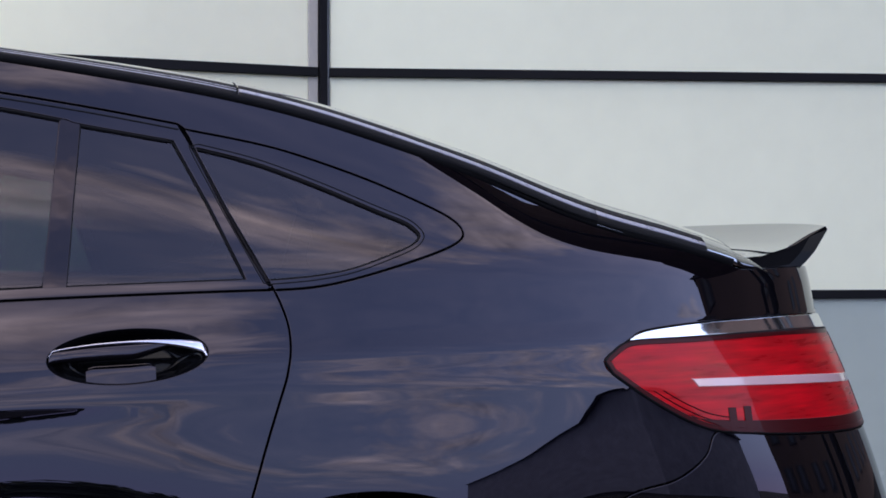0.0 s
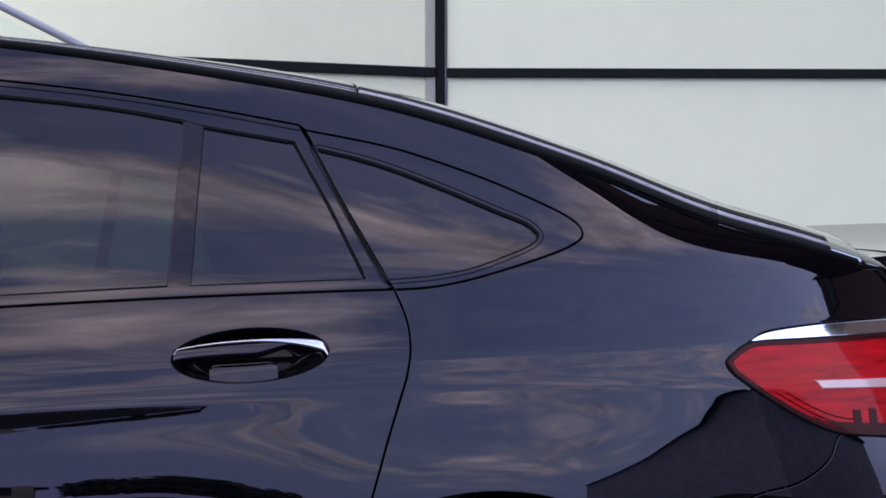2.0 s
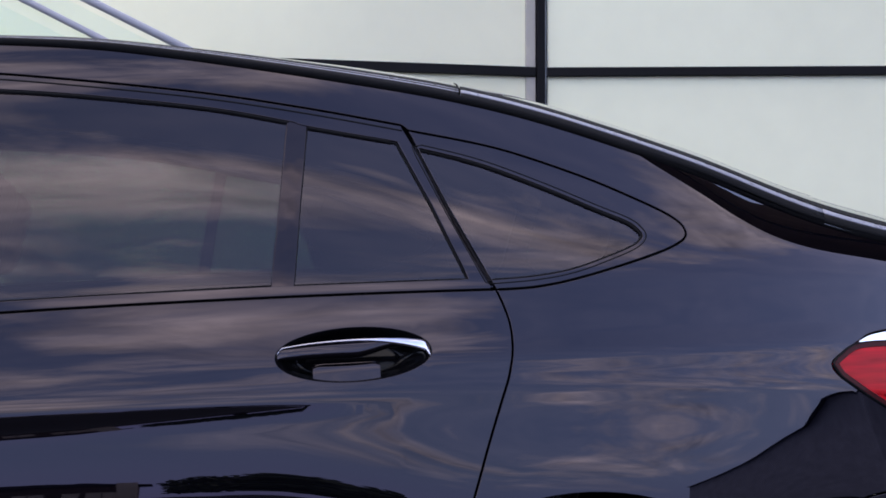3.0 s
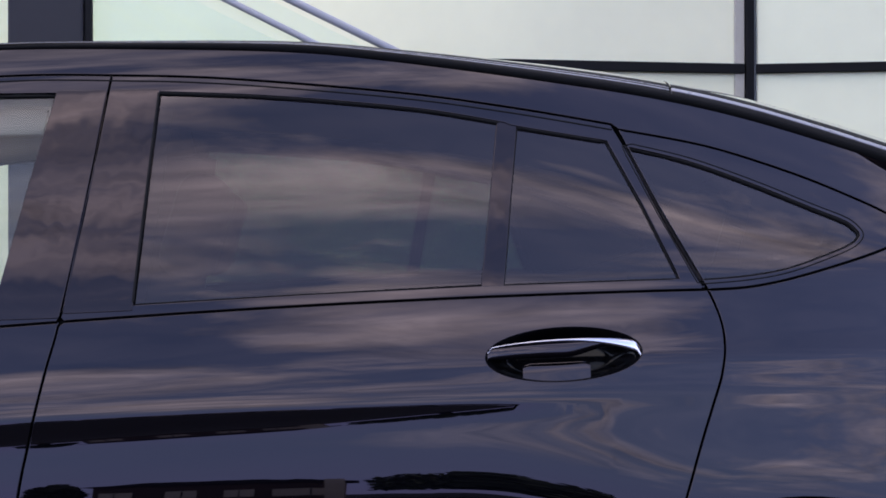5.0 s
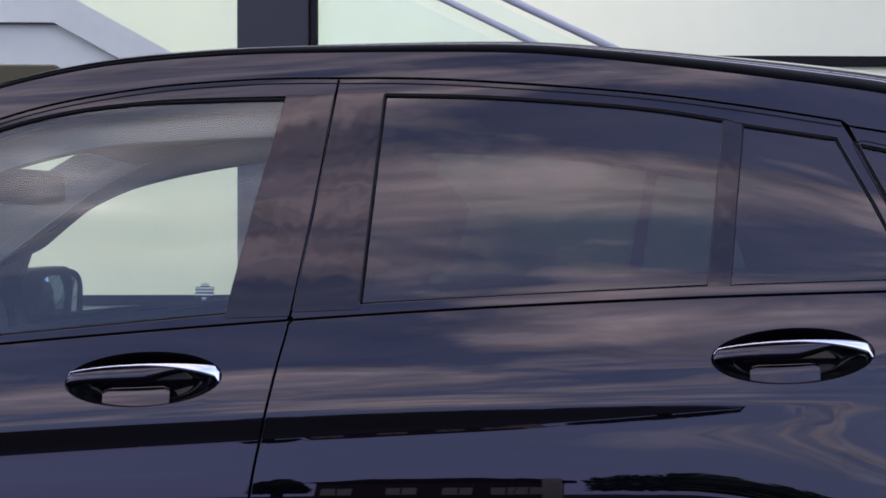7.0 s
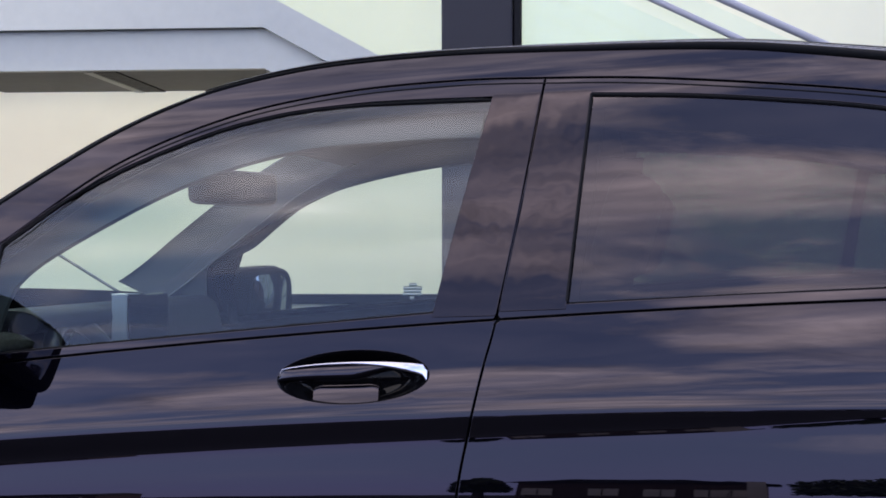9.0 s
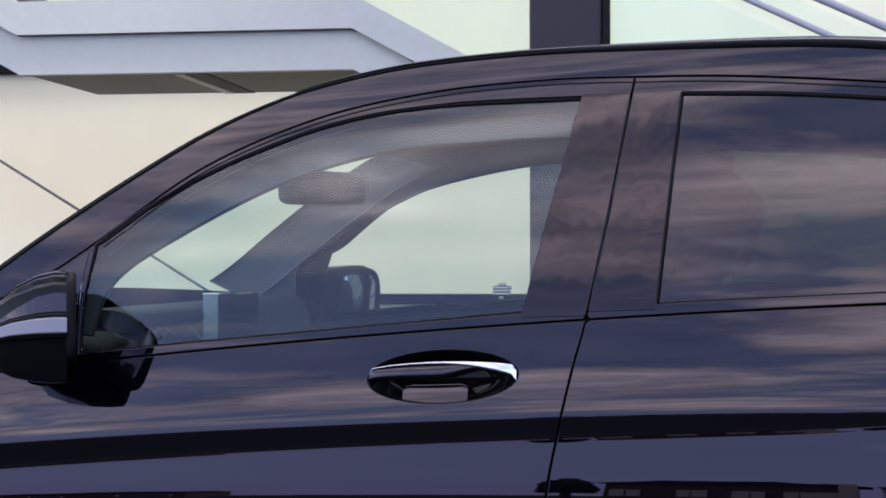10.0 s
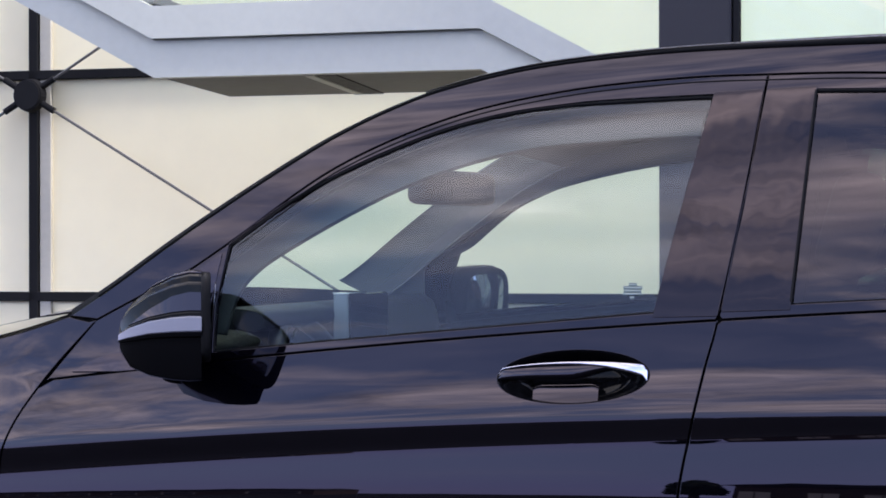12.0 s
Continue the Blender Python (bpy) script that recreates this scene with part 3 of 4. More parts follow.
def broad_tree(x, y, height, wide, label):
    """Tapered trunk, limbs and a domed crown of many leaf clumps."""
    rng = random.Random(7)
    tree = empty("tree", label, "tree", at=(x, y, 0))
    bm = bmesh.new()
    bmesh.ops.create_cone(bm, cap_ends=True, segments=12, radius1=0.22, radius2=0.12, depth=height * 0.5, matrix=Matrix.Translation((x, y, height * 0.25)))
    part("trunk", bm, BARK, tree)
    for i in range(6):
        a = i * 1.05 + rng.uniform(-0.2, 0.2)
        part("limb", bar((x, y, height * 0.42), (x + math.cos(a) * wide * 0.3, y + math.sin(a) * wide * 0.3, height * 0.75), 0.06, 8), BARK, tree)
    verts, faces = [], []
    for i in range(5200):
        a, q = rng.uniform(0, 2 * math.pi), rng.random() ** 0.4
        e = math.asin(rng.uniform(-0.25, 1.0))
        wob = 0.86 + 0.14 * math.sin(3 * a + 1.3) * math.cos(4 * e)
        c = Vector((x + math.cos(a) * math.cos(e) * q * wide / 2 * wob, y + math.sin(a) * math.cos(e) * q * wide / 2 * wob, height * 0.42 + math.sin(e) * q * height * 0.58 * wob))
        r = Euler((rng.uniform(0, 6), rng.uniform(0, 6), rng.uniform(0, 6))).to_matrix()
        k = len(verts)
        verts += [tuple(c + r @ Vector(p) * rng.uniform(0.10, 0.19)) for p in ((-0.5, -1, 0), (0.5, -0.6, 0.15), (0.6, 0.5, 0), (0, 1.2, -0.1), (-0.6, 0.4, 0.1))]
        faces.append(tuple(range(k, k + 5)))
    put("crown", mesh_from("crown", verts, faces, smooth_faces=False), LEAVES, tree)


broad_tree(2.6, -34, 4.7, 6.2, "dense dark green tree across the forecourt")
broad_tree(-7.7, -38.5, 4.6, 1.7, "slim dark green tree beside the low house")

# ---- the car ----
car = empty("car", "midnight blue coupe suv, polished, parked before the facade", "car", at=(-0.3, YC, 0))

AXLE_F, AXLE_R, WHEEL_Z, ARCH = -2.10, 0.80, 0.36, 0.455
BELT = [(x, belt_z(x)) for x in np.linspace(-1.576, 0.668, 450)]
SHUT_F = curve([(-1.485, 1.082), (-1.576, belt_z(-1.576)), (-1.635, 0.873), (-1.652, 0.771), (-1.640, 0.60), (-1.57, 0.36)])
SHUT_B = curve(n=40, points=[(-0.301, 1.499), (-0.332, 1.272), (-0.363, belt_z(-0.363)), (-0.380, 1.021), (-0.400, 0.924), (-0.419, 0.816), (-0.44, 0.60), (-0.44, 0.36)])
SHUT_C = curve([(0.534, 1.418), (0.560, 1.365), (0.602, 1.265), (0.653, 1.161), (0.668, belt_z(0.668)), (0.685, 1.094), (0.688, 1.053), (0.680, 1.008), (0.664, 0.963), (0.638, 0.893), (0.611, 0.813)])
SEAM = curve([(-1.307, 1.175), (-1.232, 1.228), (-1.057, 1.355), (-0.856, 1.440), (-0.654, 1.482), (-0.456, 1.498), (-0.301, 1.499), (-0.110, 1.494), (0.176, 1.471), (0.366, 1.446), (0.534, 1.418)])
DRIP = curve([(-1.547, 1.087), (-1.468, 1.139), (-1.367, 1.214), (-1.268, 1.284), (-1.168, 1.351), (-1.069, 1.412), (-0.969, 1.461), (-0.868, 1.497), (-0.705, 1.530), (-0.502, 1.546),
              (-0.300, 1.549), (-0.015, 1.545), (0.165, 1.529), (0.437, 1.494), (0.630, 1.464), (0.797, 1.425), (1.011, 1.358), (1.134, 1.317), (1.311, 1.251), (1.487, 1.209), (1.646, 1.171)])
F_WIN = curve([(-1.241, 1.217), (-1.154, 1.283), (-1.054, 1.341), (-0.954, 1.386), (-0.853, 1.422), (-0.752, 1.445), (-0.651, 1.457), (-0.551, 1.461), (-0.388, 1.464)]) + \
    curve([(-0.388, 1.464), (-0.426, 1.296), (-0.465, 1.106)])[1:] + curve([(-0.465, 1.106), (-0.708, 1.083), (-0.906, 1.064), (-1.112, 1.044), (-1.240, 1.030)])[1:] + [(-1.251, 1.110)]
R_WIN = curve([(-0.221, 1.469), (-0.062, 1.464), (0.080, 1.454), (0.222, 1.440), (0.343, 1.420)]) + curve([(0.343, 1.420), (0.323, 1.283), (0.303, 1.151)])[1:] + [(0.022, 1.137), (-0.251, 1.122)]
S_WIN = [(0.373, 1.412), (0.523, 1.388), (0.571, 1.283), (0.622, 1.160), (0.337, 1.151), (0.354, 1.283)]
Q_WIN = curve([(0.556, 1.378), (0.660, 1.353), (0.765, 1.315), (0.861, 1.275), (0.915, 1.253), (0.933, 1.238), (0.935, 1.229), (0.919, 1.216), (0.879, 1.200), (0.805, 1.176), (0.735, 1.164), (0.657, 1.158)]) + [(0.603, 1.270)]
Q_TRIM = curve([(0.545, 1.409), (0.694, 1.381), (0.830, 1.338), (0.928, 1.298), (0.997, 1.264), (1.019, 1.239), (1.004, 1.219), (0.941, 1.195), (0.823, 1.162), (0.742, 1.146), (0.668, 1.141)])
LAMP = curve([(1.266, 1.009), (1.283, 1.023), (1.329, 1.042), (1.449, 1.044), (1.652, 1.047), (1.85, 1.045), (2.06, 1.036), (2.125, 1.030)]) + \
    curve([(2.135, 1.0), (2.165, 0.92), (2.175, 0.850)])[:] + curve([(2.150, 0.838), (1.99, 0.842), (1.80, 0.852), (1.647, 0.862), (1.510, 0.876), (1.431, 0.901), (1.345, 0.946), (1.280, 0.988)])
CHROME_STRIP = curve([(1.326, 1.045), (1.369, 1.058), (1.495, 1.068), (1.656, 1.072), (1.85, 1.073), (2.06, 1.066), (2.115, 1.062)]) + curve([(2.125, 1.036), (2.06, 1.041), (1.85, 1.050), (1.652, 1.051), (1.449, 1.048), (1.36, 1.047)])


def tuck(points):
    """Rear outlines, drawn in towards the wheel arch to follow the rounded tail."""
    return [(x if x < 1.6 else 1.6 + (x - 1.6) * 0.905, z) for x, z in points]


LAMP, CHROME_STRIP = tuck(LAMP), tuck(CHROME_STRIP)
HANDLES = ((-0.5925, 1.002), (0.4275, 1.0405))
HANDLE_A, HANDLE_B = 0.124, 0.0405


def upto(line, x0, x1):
    return [p for p in line if x0 - 1e-6 <= p[0] <= x1 + 1e-6]


def arch_line(cx, a0, a1, r=ARCH, n=24):
    return [(cx + r * math.cos(radians(a0 + (a1 - a0) * i / n)), WHEEL_Z + r * math.sin(radians(a0 + (a1 - a0) * i / n))) for i in range(n + 1)]


def below(line, z):
    return [p for p in line if p[1] <= z + 1e-6]


def above(line, z):
    return [p for p in line if p[1] >= z - 1e-6]


def oval(cx, cz, a, b, n=48, tilt=0.045):
    return [(cx + a * math.cos(2 * math.pi * i / n), cz + b * math.sin(2 * math.pi * i / n) + tilt * a * math.cos(2 * math.pi * i / n)) for i in range(n)]


def handle(cx, cz, parent, far):
    """Scooped bowl, bridging grip and its bright strip."""
    def place(x, z, outwards):
        n = side_normal(x, z)
        p = np.array([x, side(x, z), z]) + n * outwards
        return (p[0], 2 * YC - p[1], p[2]) if far else tuple(p)

    def turned(faces):
        return [f[::-1] for f in faces] if far else faces

    verts, faces, rings, n = [], [], 26, 88
    for r in range(rings + 1):
        k = r / rings
        dep = 0.040 * (1 - ease(0.62, 1.02, k))
        for i in range(n):
            a = 2 * math.pi * i / n
            u, v = k * math.cos(a), k * math.sin(a)
            verts.append(place(cx + (HANDLE_A + 0.003) * u, cz + (HANDLE_B + 0.003) * v + 0.045 * HANDLE_A * u, -dep))
    for r in range(rings):
        for i in range(n):
            j = (i + 1) % n
            faces.append((r * n + i, r * n + j, (r + 1) * n + j, (r + 1) * n + i))
    # satin black stands in for the shade inside the deep bowl
    bowl = put("door_handle", mesh_from("door_handle", verts, turned(faces)), SATIN_BLACK, parent, "scooped pull handle with a chrome strip")
    # body-coloured patch added for the sky's reflection at the bowl's foot, upper corners rounded
    verts, faces, cols, rows = [], [], 20, 6
    for i in range(cols + 1):
        u = -0.53 + 0.87 * i / cols
        edge = min(i, cols - i) / cols
        top, foot = -0.12 - 0.16 * max(0.0, 1 - edge / 0.12) ** 2, -0.985 * math.sqrt(1 - u * u)
        for j in range(rows + 1):
            v = top + (foot - top) * j / rows
            verts.append(place(cx + HANDLE_A * u, cz + HANDLE_B * v + 0.045 * HANDLE_A * u, -0.009 - (0.012 if j == 0 else 0)))
    for i in range(cols):
        for j in range(rows):
            a = i * (rows + 1) + j
            faces.append((a, a + 1, a + rows + 2, a + rows + 1))
    put("bowl_reflection", mesh_from("bowl_reflection", verts, turned(faces)), PAINT, bowl, "body-coloured patch put in for the sky's reflection")

    def sweep(name, mat, lo, hi, out, thick, inner):
        verts, faces, m, sec = [], [], 40, 16
        for i in range(m + 1):
            u = -0.985 + 1.97 * i / m
            env = max(0.0, 1 - abs(u) ** 2.4)
            x = cx + HANDLE_A * u
            zl, zh = cz + lo(u) * HANDLE_B + 0.045 * HANDLE_A * u, cz + hi(u) * HANDLE_B + 0.045 * HANDLE_A * u
            for s in range(sec):
                a = 2 * math.pi * s / sec
                ca, sa = math.cos(a), math.sin(a)
                zz = (zl + zh) / 2 + (zh - zl) / 2 * math.copysign(abs(sa) ** 0.8, sa)
                oo = out * env ** 0.6 - inner + thick * env ** 0.5 * math.copysign(abs(ca) ** 0.8, ca)
                verts.append(place(x, zz, oo))
        for i in range(m):
            for s in range(sec):
                t = (s + 1) % sec
                faces.append((i * sec + s, (i + 1) * sec + s, (i + 1) * sec + t, i * sec + t))
        return put(name, mesh_from(name, verts, turned(faces)), mat, bowl)

    def upper(u):
        return min(0.45 - 0.12 * u * u, 0.98 * math.sqrt(max(0, 1 - u * u)))

    def lower(u):
        return max(-0.17 + 0.10 * u * u + 0.30 * ease(0.0, 0.55, u), -0.98 * math.sqrt(max(0, 1 - u * u)))

    sweep("grip", PAINT, lambda u: min(lower(u), upper(u) - 0.02), upper, 0.010, 0.010, 0.001)
    strip = sweep("chrome_strip", BRUSHED, lambda u: upper(u) - 0.02 - 0.06 * (u + 1) - 0.30 * max(0, u) ** 1.5, lambda u: upper(u) + 0.03, 0.0175, 0.0045, 0.001)
    tagged(strip, "chrome strip")
    return bowl


def crease_lines():
    """Lines along which the skin bends: the crease's sharp edge and the hollow below it."""
    xs, out = np.linspace(-1.70, 0.51, 120), []
    for k, d in ((0, -0.05), (0, -0.008), (0, 0.012), (1, -0.14), (1, -0.08), (1, -0.03), (1, 0.04), (1, 0.12)):
        line = []
        for x in xs:
            wide = table(CREASE_WIDTH, x)
            if k == 0 or wide > 0.05:
                line.append((x, crease_z(x) - (k * wide + d * (1 if k == 0 else min(1, wide * 4))) * (belt_z(x) - crease_z(x))))
        out.append(line)
    return out


CREASE_LINES = crease_lines()


def lead(points, far, more=0.0):
    """The far front window reaches a little further forward."""
    if not far:
        return points
    return [(x - (0.05 + more + 0.05 * ease(1.24, 1.17, z)) * ease(-0.7, -1.1, x) * (1 - ease(-1.34, -1.5, x)), z) for x, z in points]


def car_side(far):
    seam = lead(SEAM, far)
    quarter_low = [(0.668, belt_z(0.668))] + below(SHUT_C, belt_z(0.668) - 0.004)
    arch = arch_line(AXLE_R, 115, 29)
    bumper_seam = curve([(1.200, 0.575), (1.215, 0.70), (1.287, 0.774), (1.399, 0.797), (1.468, 0.831), (1.493, 0.868), (1.510, 0.876)])
    lamp_front = [(1.431, 0.901), (1.345, 0.946), (1.280, 0.988), (1.266, 1.009), (1.283, 1.023), (1.329, 1.047), (1.369, 1.061), (1.495, 1.071), (1.656, 1.075), (1.85, 1.076), (2.06, 1.069), (2.112, 1.066)]
    skin = DRIP + tuck([(1.75, 1.172), (1.95, 1.175), (2.112, 1.172)] + curve(lamp_front)[::-1]) + bumper_seam[::-1][1:] + arch[::-1][1:] + quarter_low[::-1] + Q_TRIM[::-1][1:] + seam[::-1] + [(-1.485, 1.082)]
    roll_lines = [[(x, z + d) for x, z in ROLL_LINE if 0.9 < x < 1.62] for d in (0.002, 0.008, 0.014, 0.020, 0.027, 0.035, 0.045)]
    region("body_side", skin, PAINT, car, far, step=0.016 if far else 0.011, features=() if far else roll_lines)
    doors = []
    low = [(-0.44, 0.36), (-1.57, 0.36)]
    front = region("front_door", upto(BELT, -1.56, -0.36) + below(SHUT_B, 1.09) + low[1:] + below(SHUT_F, 0.965)[::-1], PAINT, car, far, holes=[oval(*HANDLES[0], HANDLE_A, HANDLE_B)], step=0.013, features=CREASE_LINES, label="front door skin with a sharp crease")
    rear = region("rear_door", upto(BELT, -0.36, 0.668) + below(SHUT_C, 1.135) + [(0.52, 0.70), (0.42, 0.58), (0.345, 0.36), (-0.44, 0.36)] + below(SHUT_B, 1.09)[::-1], PAINT, car, far, holes=[oval(*HANDLES[1], HANDLE_A, HANDLE_B)], step=0.013, features=CREASE_LINES, label="rear door skin with a fading crease")
    for (cx, cz), d in zip(HANDLES, (front, rear)):
        handle(cx, cz, car, far)
    # window frames, pillar covers and panes
    f_outer = upto(BELT, -1.572, -0.363)[::-1] + [(-1.487, 1.081)] + upto(seam, -1.43, -0.305) + above(SHUT_B, 1.1)
    f_hole = curve([(-1.241, 1.217), (-1.154, 1.283), (-1.054, 1.341), (-0.954, 1.386), (-0.853, 1.422), (-0.752, 1.445), (-0.651, 1.457), (-0.551, 1.463), (-0.309, 1.467)]) + [(-0.332, 1.272), (-0.3605, 1.113)] + curve([(-0.465, 1.106), (-0.708, 1.083), (-0.906, 1.064), (-1.112, 1.044), (-1.239, 1.030)]) + [(-1.247, 1.110)]
    fr = region("front_window_frame", f_outer, PAINT, car, far, holes=[lead(f_hole, far)], label="window frame with black seal")
    region("pillar_cover", [(-0.388, 1.470)] + [(x - 0.0032, z) for x, z in SHUT_B if 1.100 < z < 1.473] + [(-0.467, 1.098), (-0.426, 1.296)], PILLAR_BLACK, fr, far, depth=-0.0015, gap=0.0, label="gloss black pillar cover")
    region("sail_panel", lead(curve([(-1.429, 0.998), (-1.367, 1.085), (-1.304, 1.160), (-1.253, 1.200)]) + [(-1.259, 1.110), (-1.251, 1.024)] + curve([(-1.300, 1.012), (-1.380, 1.003)]), far), GLOSS_BLACK, fr, far, depth=-0.002, gap=0.0, label="satin black mirror sail panel")
    region("mirror_base", curve([(-1.515, 0.989), (-1.475, 1.008), (-1.435, 1.024), (-1.390, 1.031), (-1.340, 1.028)]) + [(-1.335, 1.000), (-1.42, 0.992)], GLOSS_BLACK, fr, far, depth=-0.0045, gap=0.0, label="gloss black mirror base")
    pane = region("front_window", lead(F_WIN, far), FAR_CLEAR if far else CLEAR, car, far, depth=0.006, rim=0.004, closed=far, gap=0.0, label="clear side window")
    pane.visible_shadow = False
    r_outer = upto(BELT, -0.36, 0.66)[::-1] + above(SHUT_B, 1.10)[::-1] + upto(SEAM, -0.299, 0.53) + above(SHUT_C, 1.145)
    r_hole = [(-0.296, 1.470)] + curve([(-0.221, 1.469), (-0.062, 1.464), (0.080, 1.454), (0.222, 1.440), (0.343, 1.420), (0.373, 1.412), (0.523, 1.388)]) + [(0.571, 1.283), (0.622, 1.160), (0.303, 1.150), (0.022, 1.137), (-0.355, 1.116), (-0.330, 1.272)]
    rr = region("rear_window_frame", r_outer, PAINT, car, far, holes=[r_hole], label="window frame with black seal")
    region("pillar_cover", [(-0.221, 1.474)] + [(x + 0.0032, z) for x, z in SHUT_B if 1.105 < z < 1.476] + [(-0.252, 1.112), (-0.236, 1.29)], PILLAR_BLACK, rr, far, depth=-0.0015, gap=0.0, label="gloss black pillar cover")
    region("divider", [(0.341, 1.422), (0.372, 1.415), (0.353, 1.283), (0.336, 1.150), (0.301, 1.149), (0.321, 1.283)], PILLAR_BLACK, rr, far, depth=0.002, gap=0.0, label="gloss black divider bar")
    for name, o in (("rear_window", R_WIN), ("fixed_window", S_WIN)):
        region(name, o, TINTED if far else DEEP_TINT, car, far, depth=0.006, rim=0.004, closed=far, gap=0.0, label="dark privacy glass").visible_shadow = False
    q = region("quarter_trim", Q_TRIM + [(0.656, 1.164), (0.604, 1.268), (0.562, 1.365)], PAINT, car, far, holes=[Q_WIN])
    region("quarter_window", Q_WIN, DEEP_TINT, car, far, depth=0.006, rim=0.004, closed=far, gap=0.0, label="dark privacy glass").visible_shadow = False
    # seals: dark lining behind joints and round the panes
    for line in (SHUT_B, SHUT_C, below(SHUT_F, 1.09), BELT, seam, Q_TRIM, DRIP):
        seal(line, 0.010 if far else 0.022, 0.016, far)
    for o, r in ((lead(F_WIN, far), 0.0024), (S_WIN, 0.0016), (Q_WIN, 0.0020)):
        frame_line([*o, o[0]], r, far)
    frame_line(R_WIN[-3:] + R_WIN[:-19], 0.0014, far)
    frame_line([(-0.250, 1.124), (-0.236, 1.29), (-0.2215, 1.468)], 0.0024, far, RUBBER, "window_side_seal", 0.0005)
    for o, x0, x1, z0 in ((R_WIN, -0.23, 0.344, 1.415), (S_WIN, 0.372, 0.515, 1.386), (Q_WIN, 0.628, 0.94, 1.240)):
        frame_line(sorted((float(x), float(z)) for x, z in resample(o, 0.01) if z >= z0 and x0 <= x <= x1), 0.0030, far, RUBBER, "window_top_seal")
    outer = inset(tidy(Q_WIN, 0.014), -0.0075)
    frame_line([*outer, outer[0]], 0.0012, far, RUBBER, "window_bead", 0.0)
    frame_line([(x, z + 0.0035 * ease(-0.7, 0.2, x)) for x, z in upto(DRIP, -1.50, 1.62)], lambda x: 0.0024 + 0.0051 * ease(-0.7, 0.2, x), far, RUBBER, "roof_moulding", 0.0012)
    frame_line([(x, z - 0.010) for x, z in upto(seam, -1.24, 0.535)], 0.0016, far, RUBBER, "frame_bead", 0.0)
    # fender, bumpers, sill
    top = [(-1.547, 1.087), (-1.690, 1.046), (-1.990, 0.986), (-2.388, 0.902), (-2.72, 0.78)]
    arch_f = arch_line(AXLE_F, 25, 168)
    region("front_fender", curve(top) + [(-2.75, 0.60), (-2.75, 0.455)] + arch_f[::-1] + below(SHUT_F, 1.085)[::-1][4:] + [(-1.502, 1.079)], PAINT, car, far, step=0.02)
    region("rear_bumper", bumper_seam + tuck(curve([(1.647, 0.860), (1.80, 0.850), (1.99, 0.840), (2.19, 0.832)]) + [(2.23, 0.72), (2.29, 0.55), (2.31, 0.36)]) + [(1.27, 0.36), (1.245, 0.455)], PAINT, car, far, step=0.018)
    region("sill", [(-1.56, 0.355), (0.345, 0.355), (0.345, 0.26), (-1.56, 0.26)], PLASTIC, car, far, step=0.03)
    region("front_bumper", [(-2.75, 0.455), (-2.55, 0.455), (-2.55, 0.28), (-2.75, 0.28)], PLASTIC, car, far, step=0.03)
    # tail lamp
    lamp = region("tail_lamp", LAMP, LAMP_RED, car, far, depth=-0.003, step=0.012, rim=0.03, gap=0.001, label="red wraparound tail lamp with pale light guide")
    region("light_guide", tuck(curve([(1.450, 0.973), (1.65, 0.968), (1.85, 0.960), (2.08, 0.945)]) + curve([(2.085, 0.925), (1.85, 0.940), (1.66, 0.948), (1.466, 0.955)])), LAMP_WHITE, lamp, far, depth=-0.005, step=0.012, label="pale light guide bar")
    region("lower_lens", tuck(curve([(1.44, 0.905), (1.55, 0.893), (1.70, 0.885), (1.90, 0.876), (2.12, 0.868)]) + [(2.14, 0.848)] + curve([(1.99, 0.848), (1.80, 0.858), (1.647, 0.867), (1.515, 0.880)])), LAMP_DARK, lamp, far, depth=-0.0045, step=0.012, label="dark red lower lens")
    region("lens_border", LAMP, LAMP_DARK, lamp, far, holes=[inset(tidy(LAMP, 0.012), 0.0085)], depth=-0.0042, step=0.012, rim=0.002, gap=0.001, label="dark red lens border")
    region("side_lens", tuck([(2.030, 1.030), (2.125, 1.010), (2.150, 0.930), (2.160, 0.858), (2.085, 0.858), (2.070, 0.930)]), LAMP_DARK, lamp, far, depth=-0.0046, gap=0.0, step=0.02, rim=0.002, label="dark red side lens")
    for x0 in (1.535, 1.575):
        region("lens_block", [(x0, 0.915), (x0 + 0.018, 0.914), (x0 + 0.018, 0.872), (x0, 0.874)], LAMP_DARK, lamp, far, depth=-0.0048, gap=0.0, step=0.03, rim=0.002)
    for d in (0.016, 0.026):     # stepped optics along the lower edge
        step_line = sorted((float(x), float(z)) for x, z in inset(tidy(LAMP, 0.012), d) if z < 0.955 and 1.30 < x < 1.55)
        frame_line(step_line, 0.0010, far, LAMP_DARK, "lens_step", 0.0036)
    frame_line([*LAMP, LAMP[0]], 0.0032, far, RUBBER, "lens_seal", 0.001)
    region("trim_strip", CHROME_STRIP, CHROME, car, far, depth=-0.003, step=0.012, gap=-0.0003, label="chrome strip above the tail lamp")


def seal(line, half, depth, far):
    verts, faces = [], []
    pts = np.array(resample(line, 0.03))
    t = np.gradient(pts, axis=0)
    t /= np.maximum(1e-9, np.linalg.norm(t, axis=1))[:, None]
    for p, d in zip(pts, t):
        for s in (-1, 0, 1):
            q = p + s * half * np.array([-d[1], d[0]])
            n = side_normal(*p)
            v = np.array([q[0], side(*q), q[1]]) - n * (depth + 0.004 * abs(s))
            verts.append((v[0], 2 * YC - v[1] if far else v[1], v[2]))
    for i in range(len(pts) - 1):
        for s in (0, 1):
            f = (i * 3 + s, i * 3 + s + 1, i * 3 + s + 4, i * 3 + s + 3)
            faces.append(f)
    put("joint_seal", mesh_from("joint_seal", verts, faces), RUBBER, car)


